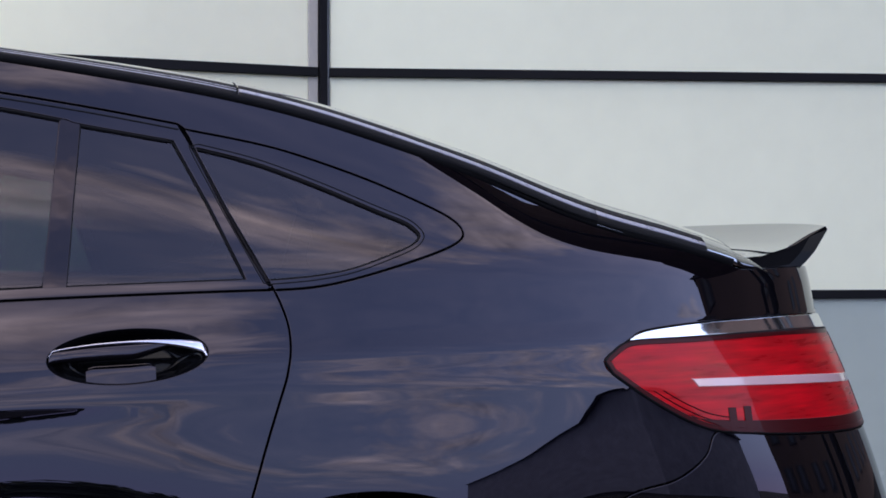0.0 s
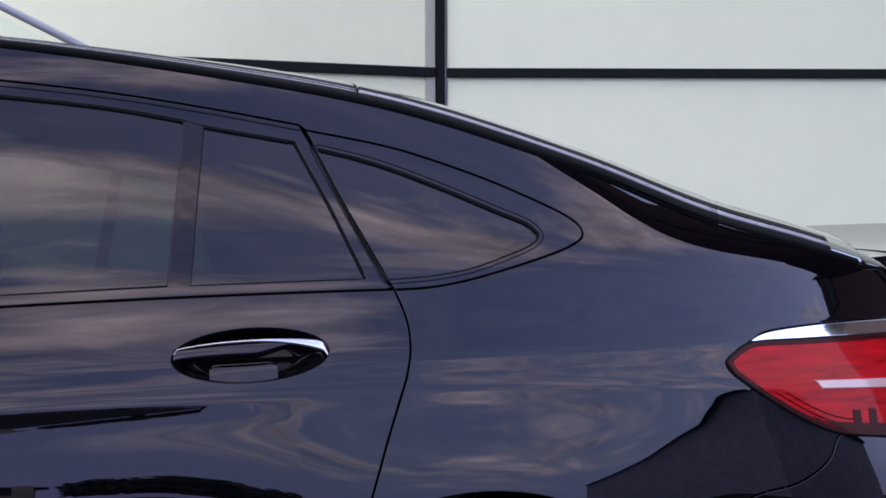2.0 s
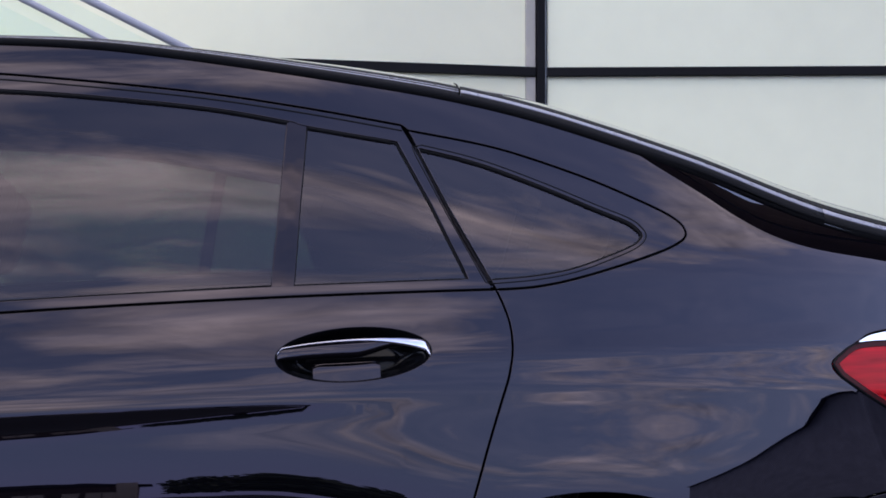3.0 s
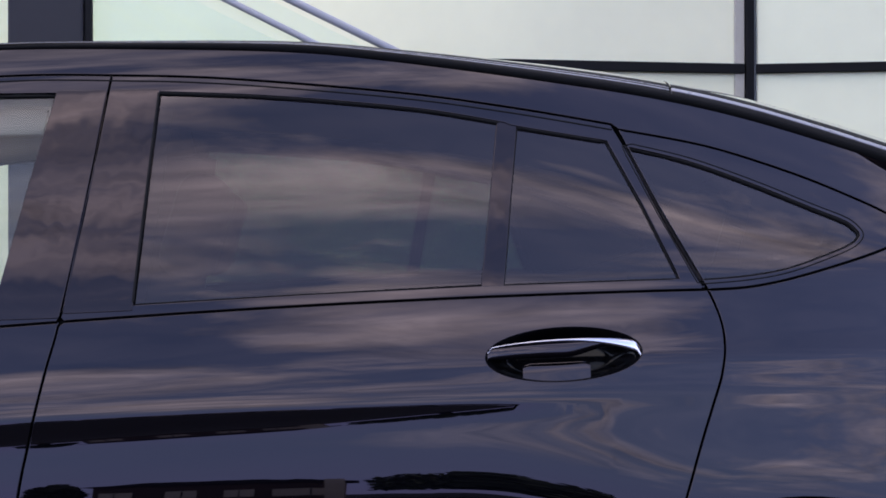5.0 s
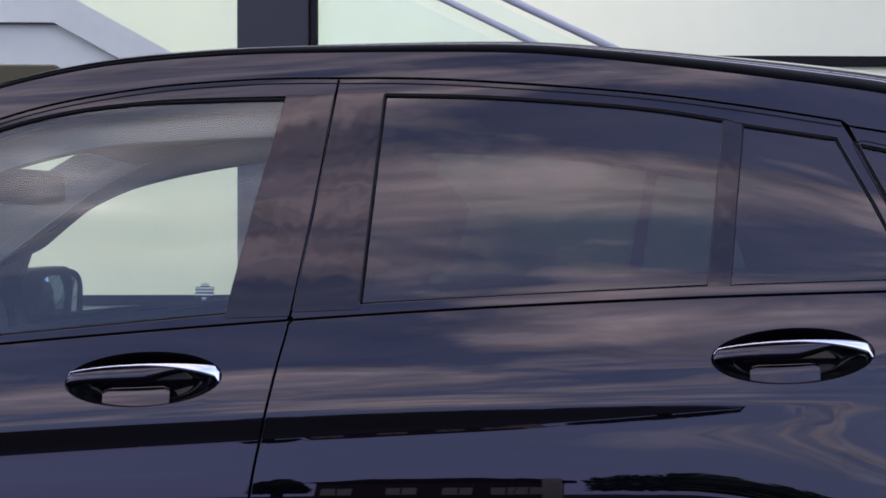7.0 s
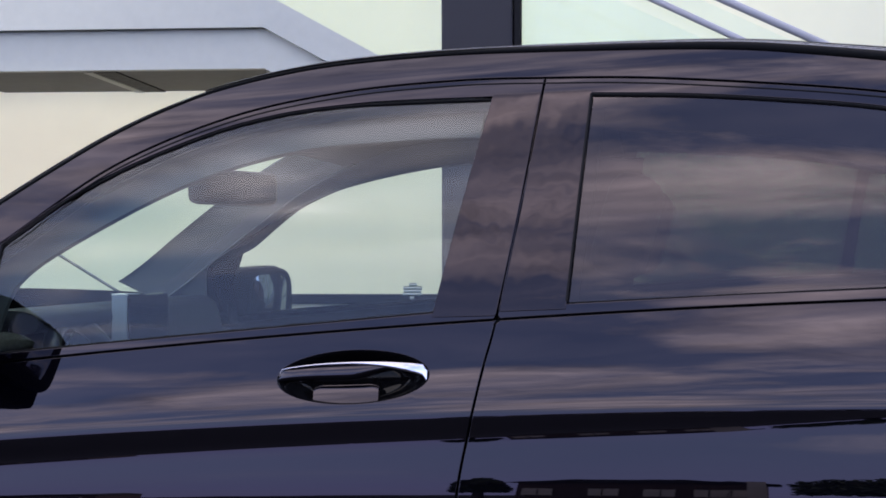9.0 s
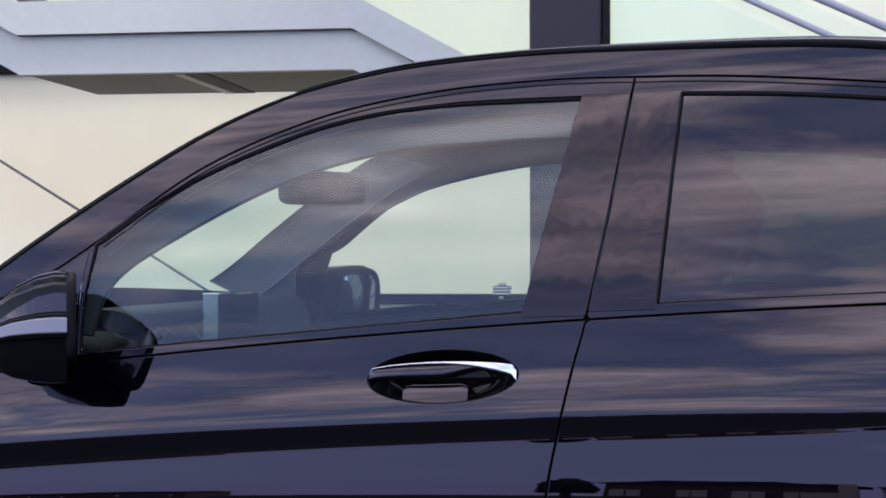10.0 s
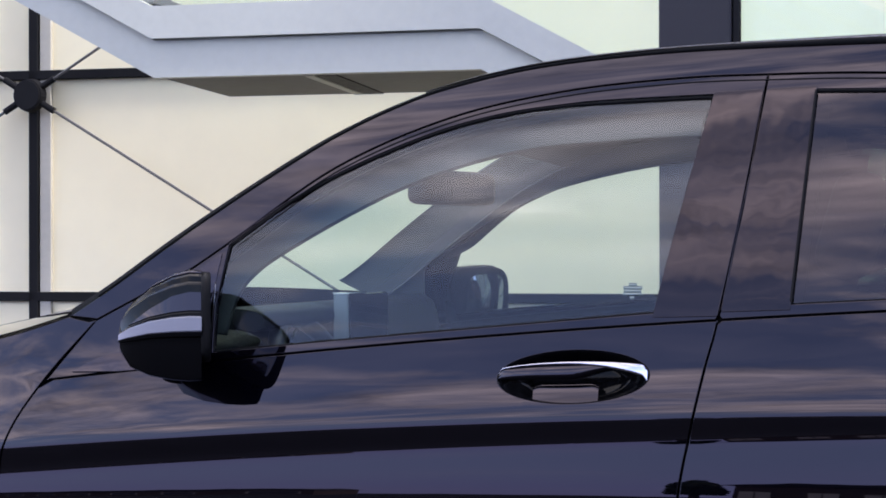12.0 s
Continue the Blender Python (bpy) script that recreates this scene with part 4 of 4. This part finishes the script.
def frame_line(line, r, far, mat=None, name="window_seal", out=-0.004):
    """Round rubber bead along a pane's edge."""
    pts, verts, faces, sec = np.array(resample(line, 0.02)), [], [], 8
    t = np.gradient(pts, axis=0)
    t /= np.maximum(1e-9, np.linalg.norm(t, axis=1))[:, None]
    for p, d in zip(pts, t):
        n, o = side_normal(*p), np.array([-d[1], 0, d[0]])
        rad = r(p[0]) if callable(r) else r
        c = np.array([p[0], side(*p), p[1]]) + n * out
        for s in range(sec):
            a = 2 * math.pi * s / sec
            v = c + rad * (n * math.cos(a) * 0.9 + o * math.sin(a))
            verts.append((v[0], 2 * YC - v[1] if far else v[1], v[2]))
    for i in range(len(pts) - 1):
        for s in range(sec):
            q = (s + 1) % sec
            faces.append((i * sec + s, i * sec + q, (i + 1) * sec + q, (i + 1) * sec + s))
    put(name, mesh_from(name, verts, faces), mat or RUBBER, car)


car_side(False)
car_side(True)

# roof, screens, bonnet, rear
A_EDGE = upto(DRIP, -1.60, -0.93)
span("windscreen", A_EDGE, SCREEN, car, bulge=(-0.20, -0.07), crown=(0.010, 0.018), depth=-0.002, label="clear raked windscreen", thick=0.005).visible_shadow = False
span("roof", upto(DRIP, -0.96, 0.628) + [(0.640, 1.4618)], SPOILER_BLACK, car, bulge=(-0.07, 0.06), crown=(0.011, 0.074), depth=-0.004, power=2.4, roll=0.55, label="dark painted roof", across=44)
span("rear_screen", [(0.644, 1.461)] + upto(DRIP, 0.65, 1.32), SPOILER_BLACK, car, bulge=(0.06, 0.10), crown=(0.074, 0.092), depth=-0.004, power=2.4, roll=0.55, label="dark raked rear window", across=44)
span("tailgate_top", upto(DRIP, 1.30, 1.64), SPOILER_BLACK, car, bulge=(0.10, 0.10), crown=(0.092, 0.084), depth=-0.002, power=2.4, roll=0.55, across=44)
span("tailgate_lip", upto(DRIP, 1.62, 1.66) + [(1.70, 1.167), (1.77, 1.150)], PAINT, car, bulge=(0.10, 0.10), crown=(0.0845, 0.0), depth=-0.002, power=2.4, roll=0.55, across=44)
span("headliner", upto(DRIP, -0.97, 1.0), LINER, car, bulge=(-0.10, 0.06), crown=(0.030, 0.080), depth=0.035, power=2.4, label="light grey headliner")
span("bonnet", curve([(-1.55, 1.088), (-1.70, 1.047), (-2.0, 0.987), (-2.4, 0.902), (-2.72, 0.782)]), PAINT, car, bulge=(-0.2, -0.12), crown=(0.03, 0.05), depth=-0.002, label="long sculpted bonnet")
span("front_mask", [(-2.74, 0.79), (-2.75, 0.60), (-2.75, 0.30)], PLASTIC, car, bulge=(-0.10, -0.12), crown=(0.0, 0.0), label="dark front mask")
span("rear_panel", tuck([(2.10, 1.174), (2.108, 1.06), (2.15, 0.92), (2.18, 0.84), (2.22, 0.70), (2.28, 0.55), (2.30, 0.36)]), PAINT, car, bulge=(0.03, 0.03), crown=(0.0, 0.0), label="painted tailgate and bumper")
span("tail_shelf", tuck([(1.74, 1.170), (1.95, 1.174), (2.11, 1.172)]), PAINT, car, bulge=(0.02, 0.02), crown=(0.005, 0.005), power=4)


def roof_strip(name, edge, ends, bulge, crown, mat, lift, far, label=""):
    """A narrow strip that follows the roof's rounded edge; ends: its two borders as shares of the half width."""
    rows, n, verts, faces = resample(edge, 0.03), 6, [], []
    for i, (x, z) in enumerate(rows):
        k = i / (len(rows) - 1)
        y = side(x, z)
        for j in range(n + 1):
            q = 1 - (1 - ends[0] - (ends[1] - ends[0]) * j / n) * (0.22 + 0.78 * ease(-0.7, 0.3, x))
            arch = max(0.0, 1 - q ** 2.4)
            p = (x + (bulge[0] * (1 - k) + bulge[1] * k) * arch, YC - q * (YC - y) - lift, z + 0.004 + (crown[0] * (1 - k) + crown[1] * k) * arch ** 0.55 + lift)
            verts.append((p[0], 2 * YC - p[1], p[2]) if far else p)
    w = n + 1
    for i in range(len(rows) - 1):
        for j in range(n):
            f = (i * w + j, (i + 1) * w + j, (i + 1) * w + j + 1, i * w + j + 1)
            faces.append(f[::-1] if far else f)
    ob = put(name, mesh_from(name, verts, faces), mat, car, label)
    mod = ob.modifiers.new("thickness", "SOLIDIFY")
    mod.thickness, mod.offset = 0.0015, 0


for far in (False, True):
    for edge, bulge, crown in ((upto(DRIP, -0.92, 0.628) + [(0.641, 1.4616)], (-0.07, 0.06), (0.0115, 0.074)), ([(0.645, 1.4608)] + upto(DRIP, 0.65, 1.32), (0.06, 0.10), (0.074, 0.092)),
                                     (upto(DRIP, 1.305, 1.56), (0.10, 0.10), (0.0925, 0.0862))):
        # the innermost black band imitates a dark reflection in the glossy roof
        bands = [("roof_gutter", 1.0, 0.984, RUBBER, "black rubber gutter strip")]
        if edge[0][0] < 0:
            bands += [("roof_trim", 0.983, 0.978, TRIM_GREY, "narrow satin grey roof trim strip"), ("trim_joint", 0.9775, 0.969, RUBBER, "black joint between the trim strips"),
                      ("roof_trim", 0.9685, 0.963, TRIM_GREY, "narrow satin grey roof trim strip"), ("roof_reflection_band", 0.962, 0.930, RUBBER, "black strip put in for the roof's dark reflection")]
        else:
            bands += [("roof_trim", 0.982, 0.964, TRIM_GREY, "satin grey trim strip beside the rear window"), ("roof_reflection_band", 0.962, 0.925, RUBBER, "black strip put in for the rear window's dark reflection")]
        for name, a, b, mat, note in bands:
            roof_strip(name, edge, (a, b), bulge, crown, mat, 0.0015, far, note)
# underside and wheels
part("underbody", box(-2.6, 2.0, Y0 + 0.12, 2 * YC - Y0 - 0.12, 0.22, 0.30, 0.02), PLASTIC, car)


def wheel(x, far):
    y = 2 * YC - Y0 - 0.05 if far else Y0 + 0.05
    s = 1 if far else -1
    prof = [(0.24, 0.10), (0.27, 0.118), (0.33, 0.122), (0.352, 0.105), (0.360, 0.07), (0.360, -0.07), (0.352, -0.105), (0.33, -0.122), (0.27, -0.118), (0.24, -0.10)]
    n, verts, faces = 56, [], []
    for i in range(n):
        a = 2 * math.pi * i / n
        for r, o in prof:
            verts.append((x + r * math.cos(a), y - s * 0.125 + o, WHEEL_Z + r * math.sin(a)))
    k = len(prof)
    for i in range(n):
        for j in range(k):
            faces.append((i * k + j, i * k + (j + 1) % k, ((i + 1) % n) * k + (j + 1) % k, ((i + 1) % n) * k + j))
    tyre = put("wheel", mesh_from("wheel", verts, faces), TYRE, car, "road wheel with a low profile tyre")
    bm = bmesh.new()
    for i in range(5):
        a = 2 * math.pi * i / 5 + 0.3
        spoke = box(-0.028, 0.028, -0.03, 0.0, 0.03, 0.245, 0.008, 1, m=Matrix.Translation((x, y - s * 0.03, WHEEL_Z)) @ Matrix.Rotation(a, 4, "Y"))
        me = bpy.data.meshes.new("spoke")
        spoke.to_mesh(me)
        spoke.free()
        bm.from_mesh(me)
        bpy.data.meshes.remove(me)
    part("rim", bm, ALLOY, tyre, "dark alloy rim")


for x in (AXLE_F, AXLE_R):
    for far in (False, True):
        wheel(x, far)
        bm = bmesh.new()
        ya, yb = (Y0 + 0.06, Y0 + 0.40) if not far else (2 * YC - Y0 - 0.40, 2 * YC - Y0 - 0.06)
        ring = [[bm.verts.new((px, yy, pz)) for px, pz in arch_line(x, -8, 188, ARCH - 0.004, 30)] for yy in (ya, yb)]
        for i in range(30):
            bm.faces.new((ring[0][i], ring[0][i + 1], ring[1][i + 1], ring[1][i]))
        part("wheel_arch_liner", bm, RUBBER, car)

# spoiler lip across the tailgate
def spoiler():
    sections, verts, faces = 40, [], []
    for i in range(sections + 1):
        s = -1 + 2 * i / sections
        arch = 1 - abs(s) ** 3
        y = YC + s * 0.565
        b = 0.07 * arch
        for x, z in ((1.56, 1.190), (1.70, 1.187), (1.79, 1.194), (1.87, 1.217), (1.945, 1.257), (1.950, 1.250), (1.920, 1.205), (1.897, 1.182), (1.880, 1.168), (1.80, 1.160), (1.60, 1.160)):
            verts.append((x + b, y, z + 0.012 * arch))
    k = 11
    for i in range(sections):
        for j in range(k):
            faces.append((i * k + j, i * k + (j + 1) % k, (i + 1) * k + (j + 1) % k, (i + 1) * k + j))
    me = mesh_from("spoiler", verts, faces)
    ob = put("spoiler", me, SPOILER_BLACK, car, "gloss black ducktail spoiler lip")
    me.set_sharp_from_angle(angle=radians(38))
    for first, turn in ((0, -1), (sections * k, 1)):     # dished end plates
        rim = [Vector(verts[first + j]) for j in range(k)]
        mid = sum(rim, Vector()) / k
        inner = [mid + (p - mid) * 0.72 + Vector((0, -turn * 0.006, 0)) for p in rim]
        quads = [(j, (j + 1) % k, k + (j + 1) % k, k + j)[::turn] for j in range(k)] + [tuple(range(k, 2 * k))[::turn]]
        put("end_plate", mesh_from("end_plate", rim + inner, quads, smooth_faces=False), SATIN_BLACK, ob, "black end plate")


spoiler()


# door mirrors
def door_mirror(far):
    def at(x, y, z):
        # the housing is shallow: its outer face stands a hand's breadth off the door
        deep = y * 1.012 if far else 2.49 + (y * 1.012 - 2.42) * 0.72
        k = 1.012 * (deep - 0.074) / (y * 1.012 - 0.074)
        x, y, z = -0.023 + (x + 0.023) * k, deep, EYE_Z + (z - EYE_Z) * k
        return (x - 0.10, 2 * YC - y, 1.072 + (z - 1.10) * 1.3) if far else (x, y, z)

    def loft(name, rings, mat, parent, label=""):
        verts, faces, n = [], [], len(rings[0])
        for r in rings:
            verts += [at(*p) for p in r]
        for i in range(len(rings) - 1):
            for j in range(n):
                k = (j + 1) % n
                faces.append((i * n + j, i * n + k, (i + 1) * n + k, (i + 1) * n + j))
        faces += [tuple(range(n))[::-1], tuple((len(rings) - 1) * n + j for j in range(n))]
        if far:
            faces = [f[::-1] for f in faces]
        return put(name, mesh_from(name, verts, faces), mat, parent, label)

    FACE = ((-0.05, 1.0), (-0.45, 0.985), (-0.72, 0.93), (-0.80, 0.86), (-0.835, 0.74), (-0.90, 0.70), (-0.935, 0.66), (-1.0, 0.02), (-1.012, -0.02), (-1.05, -0.05), (-1.085, -0.50), (-1.07, -0.56), (-0.99, -0.60), (-0.97, -0.95), (-0.90, -1.0))

    def cut(x, cz, ry, rz, k):
        """An angular section of the housing: sloped shoulder, flat outer facet, a ledge below it."""
        out = [(dy * ry, dz * rz) for dy, dz in FACE] + [(0.55 * ry, -rz), (0.65 * ry, -0.8 * rz), (0.65 * ry, 0.6 * rz), (0.50 * ry, 0.95 * rz)]
        return [(x + k * dy, 2.50 + dy, cz + dz) for dy, dz in out]

    LENS = ((-1.05, -0.08), (-1.075, -0.11), (-1.10, -0.42), (-1.08, -0.45), (-1.0, -0.42), (-1.0, -0.12))
    RIM = ((-0.50, 0.995), (-0.62, 0.99), (-0.72, 0.955), (-0.70, 0.93), (-0.60, 0.95), (-0.50, 0.97))

    def strip(x, cz, ry, rz, k, shape=LENS):
        """A strip along the housing: the lens on its ledge or the rim line."""
        return [(x + k * dy * ry, 2.50 + dy * ry, cz + dz * rz) for dy, dz in shape]

    def ring(x, cy, cz, ry, rz, e=0.55, n=48, skew=0.0):
        out = []
        for i in range(n):
            a = 2 * math.pi * i / n
            c, s = math.cos(a), math.sin(a)
            yy = cy + ry * math.copysign(abs(c) ** e, c)
            zz = cz + rz * math.copysign(abs(s) ** e, s)
            out.append((x + skew * (yy - cy), yy, zz))
        return out

    def skewed(x, cz, ry, rz, k, e=0.5):
        return ring(x, 2.50, cz, ry, rz, e=e, skew=k)

    stations = ((-1.332, 1.066, 0.035, 0.014, 0), (-1.326, 1.070, 0.055, 0.028, -0.05), (-1.305, 1.082, 0.08, 0.042, -0.15), (-1.275, 1.096, 0.095, 0.055, -0.28),
                (-1.245, 1.104, 0.103, 0.064, -0.40), (-1.222, 1.107, 0.106, 0.067, -0.48), (-1.200, 1.107, 0.106, 0.066, -0.48))
    body = loft("door_mirror", [cut(*q) for q in stations], SATIN_BLACK, car, "gloss dark door mirror with black base")
    body.data.set_sharp_from_angle(angle=radians(28))
    lens = loft("indicator", [strip(*q) for q in stations[1:]], LAMP_CLEAR, body, "pale indicator strip")
    facets = [[(x + k * dy * ry, 2.50 + dy * ry, cz + dz * rz) for dy, dz in ((-0.955 - 0.03 * (1 - f), 0.04 + 0.40 * f), (-0.985, 0.05 + 0.44 * f), (-1.022, 0.055), (-1.01, 0.03))] for (x, cz, ry, rz, k), f in zip(stations[2:], (0.05, 0.50, 0.90, 1.0, 1.0))]
    loft("shell_facet", facets, PAINT, body, "gloss painted facet").data.set_sharp_from_angle(angle=radians(28))
    loft("shell_rim", [strip(*q, RIM) for q in stations[1:]], GLOSS_BLACK, body, "glossy rim line")
    lens.data.set_sharp_from_angle(angle=radians(28))
    loft("mirror_frame", [skewed(-1.201, 1.097, 0.113, 0.074, -0.48), skewed(-1.186, 1.097, 0.112, 0.073, -0.48), skewed(-1.184, 1.097, 0.108, 0.069, -0.48)], RUBBER, body)
    loft("mirror_glass", [[(x + 0.10 * (z - 1.099), y, z) for x, y, z in [(x + 0.008, y - 0.012, z) for x, y, z in skewed(a, 1.095, r, r * 0.85, -0.48)]] for a, r in ((-1.1838, 0.070), (-1.1820, 0.069))], MIRROR, body, "mirror glass with its dim reflection put into the colour")
    lows = (1.036, 1.014, 1.002, 0.997, 0.996, 0.998)
    lower = [[(x + k * dy * ry, 2.50 + dy * ry, z) for dy, z in ((-0.985, cz - 0.75 * rz), (-0.975, low + 0.012), (-0.93, low + 0.003), (-0.85, low), (0.5, low), (0.62, cz - 0.8 * rz))] for (x, cz, ry, rz, k), low in zip(stations[1:], lows)]
    loft("lower_shell", lower, SATIN_BLACK, body, "satin black lower shell").data.set_sharp_from_angle(angle=radians(35))
    loft("stalk", [
                   [(-1.30 + 0.05 * math.cos(2 * math.pi * i / 20) + 0.02, 2.50, 1.022 + 0.018 * math.sin(2 * math.pi * i / 20)) for i in range(20)],
                    [(-1.29 + 0.055 * math.cos(2 * math.pi * i / 20), 2.68, 1.024 + 0.020 * math.sin(2 * math.pi * i / 20)) for i in range(20)],
                    [(-1.29 + 0.07 * math.cos(2 * math.pi * i / 20), 2.80, 1.03 + 0.03 * math.sin(2 * math.pi * i / 20)) for i in range(20)]], RUBBER, body)


door_mirror(False)
door_mirror(True)

# ---- cabin ----
part("cabin_floor", box(-1.6, 1.6, Y0 + 0.15, 2 * YC - Y0 - 0.15, 0.31, 0.36), PLASTIC, car)
part("rear_shelf", box(0.95, 1.60, YC - 0.62, YC + 0.62, 1.02, 1.05, 0.01), PLASTIC, car)
part("dashboard", prism(curve([(-1.56, 1.045), (-1.47, 1.072), (-1.42, 1.090), (-1.375, 1.086), (-1.345, 1.05), (-1.335, 0.95), (-1.36, 0.70), (-1.5, 0.60)]), YC - 0.72, YC + 0.72), PLASTIC, car, "dark soft dashboard", smooth_faces=False)
part("cluster_hood", prism(curve([(-1.46, 1.055), (-1.40, 1.088), (-1.33, 1.092), (-1.29, 1.080), (-1.30, 1.05), (-1.42, 1.04)]), YC - 0.58, YC - 0.20), PLASTIC, car)
display = part("display", box(-1.313, -1.272, YC - 0.14, YC + 0.12, 0.965, 1.112, 0.008, 2), GLOSS_BLACK, car, "free-standing dark screen")
part("display_side", box(-1.310, -1.275, YC - 0.143, YC - 0.139, 0.962, 1.112, 0.0015, 1), SILVER, display, "silver side of the screen")
part("display_edge", box(-1.313, -1.272, YC - 0.143, YC - 0.03, 1.111, 1.114, 0.001, 1), CHROME, display, "bright metal edge")


def torus(centre, big, small, m, n=48, k=12):
    verts, faces = [], []
    for i in range(n):
        a = 2 * math.pi * i / n
        for j in range(k):
            b = 2 * math.pi * j / k
            r = big + small * math.cos(b)
            verts.append(tuple(Vector(centre) + m @ Vector((small * math.sin(b), r * math.cos(a), r * math.sin(a)))))
    for i in range(n):
        for j in range(k):
            faces.append((i * k + j, ((i + 1) % n) * k + j, ((i + 1) % n) * k + (j + 1) % k, i * k + (j + 1) % k))
    return verts, faces


WHEEL_TILT = Matrix.Rotation(radians(-24), 3, "Y")
HUB = Vector((-1.24, YC - 0.38, 0.905))
v, f = torus(HUB, 0.176, 0.018, WHEEL_TILT)
steering = put("steering_wheel", mesh_from("steering_wheel", v, f), LEATHER, car, "leather steering wheel")
bm = box(-0.05, 0.02, -0.10, 0.10, -0.07, 0.06, 0.03, 3, m=Matrix.Translation(HUB) @ WHEEL_TILT.to_4x4())
part("hub", bm, LEATHER, steering)
for a in (0, 180, 270):
    d = WHEEL_TILT @ Vector((0, math.cos(radians(a)), math.sin(radians(a))))
    part("spoke", bar(HUB + d * 0.06, HUB + d * 0.17, 0.014), ALLOY, steering)
for a, b, r in (((-1.318, -0.38, 0.995), (-1.312, -0.38, 1.022), 0.006), ((-1.312, -0.38, 1.022), (-1.298, -0.38, 1.045), 0.0045), ((-1.258, -0.38, 0.984), (-1.234, -0.38, 1.006), 0.004)):
    part("spoke_trim", bar((a[0], YC + a[1], a[2]), (b[0], YC + b[1], b[2]), r, 12), CHROME, steering, "bright spoke trim")
part("column_shroud", bar(HUB + WHEEL_TILT @ Vector((-0.02, 0, 0)), HUB + WHEEL_TILT @ Vector((-0.25, 0, 0)), 0.05, 20), PLASTIC, car)


def seat(x, y):
    s = part("seat", box(x - 0.55, x, y - 0.25, y + 0.25, 0.45, 0.62, 0.06, 4), LEATHER, car, "black leather seat", smooth_faces=True)
    part("backrest", box(-0.07, 0.07, -0.25, 0.25, 0.0, 0.62, 0.05, 4, m=Matrix.Translation((x - 0.03, y, 0.52)) @ Matrix.Rotation(radians(20), 4, "Y")), LEATHER, s, smooth_faces=True)
    part("head_restraint", box(-0.05, 0.05, -0.13, 0.13, 0.66, 0.86, 0.04, 4, m=Matrix.Translation((x - 0.03, y, 0.52)) @ Matrix.Rotation(radians(16), 4, "Y")), LEATHER, s, smooth_faces=True)


for y in (YC - 0.38, YC + 0.38):
    seat(-0.36, y)
    seat(0.78, y)
# door linings
for far in (False, True):
    for name, o in (("front_door_lining", upto([(x, z - 0.02) for x, z in BELT], -1.30, -0.37) + [(-0.44, 0.40), (-1.45, 0.40)]), ("rear_door_lining", upto([(x, z - 0.01) for x, z in BELT], -0.35, 0.66) + [(0.45, 0.45), (-0.42, 0.40)])):
        region(name, o, PLASTIC, car, far, depth=0.06, rim=0.03, step=0.03)
# trim inside the screen pillars and over the doors
for far in (False, True):
    region("pillar_trim", upto(DRIP, -1.53 if far else -1.46, -0.25) + [(-0.25, 1.475)] + lead(curve([(-0.30, 1.468), (-0.551, 1.463), (-0.752, 1.447), (-0.957, 1.389), (-1.162, 1.284), (-1.262, 1.21), (-1.285, 1.10)]), far, 0.03) + ([(-1.40, 1.02), (-1.58, 1.02)] if far else [(-1.44, 1.09)]), LINER, car, far, depth=0.04, rim=0.01, step=0.025)
    region("screen_edge", [(x - 0.11, z + 0.06) for x, z in upto(DRIP, -1.60, -0.95)] + upto(DRIP, -1.60, -0.95)[::-1], LINER, car, far, depth=0.05 if far else 0.045, rim=0.01, step=0.025) if far else None
    if not far:
        lowered = curve([(-0.42, 1.432), (-0.551, 1.428), (-0.752, 1.412), (-0.942, 1.355), (-1.134, 1.252), (-1.233, 1.175), (-1.259, 1.080)])
        region("pillar_trim", upto(DRIP, -1.42, -0.40) + lowered + [(-1.36, 1.09)], LINER, car, far, depth=0.07, rim=0.01, step=0.025)
    region("pillar_trim", [(-0.20, 1.47), (-0.395, 1.47), (-0.47, 1.08), (-0.24, 1.09)], LINER, car, far, depth=0.045, rim=0.01, step=0.025)
# glazing mark on the driver's pane: small grey bars
mark = empty("glazing_mark", "small grey print on the side window", "print", at=(-0.504, side(-0.504, 1.145), 1.145))
for z, w in ((1.152, 0.012), (1.147, 0.030), (1.142, 0.027), (1.137, 0.030), (1.131, 0.006)):
    region("bar", [(-0.504 - w / 2, z - 0.0008), (-0.504 + w / 2, z - 0.0008), (-0.504 + w / 2, z + 0.0008), (-0.504 - w / 2, z + 0.0008)], PRINT, mark, depth=0.0055, gap=0.0, rim=0.0003, step=0.01)
# inner mirror
im = part("inner_mirror", box(-0.03, 0.03, -0.13, 0.13, -0.038, 0.038, 0.02, 3, m=Matrix.Translation((-1.06, YC - 0.06, 1.345)) @ Matrix.Rotation(radians(-22), 4, "Z")), PLASTIC, car, "dark inner mirror", smooth_faces=True)
part("mirror_foot", box(-1.19, -1.10, YC - 0.06, YC + 0.05, 1.36, 1.43, 0.02, 2), PLASTIC, im)
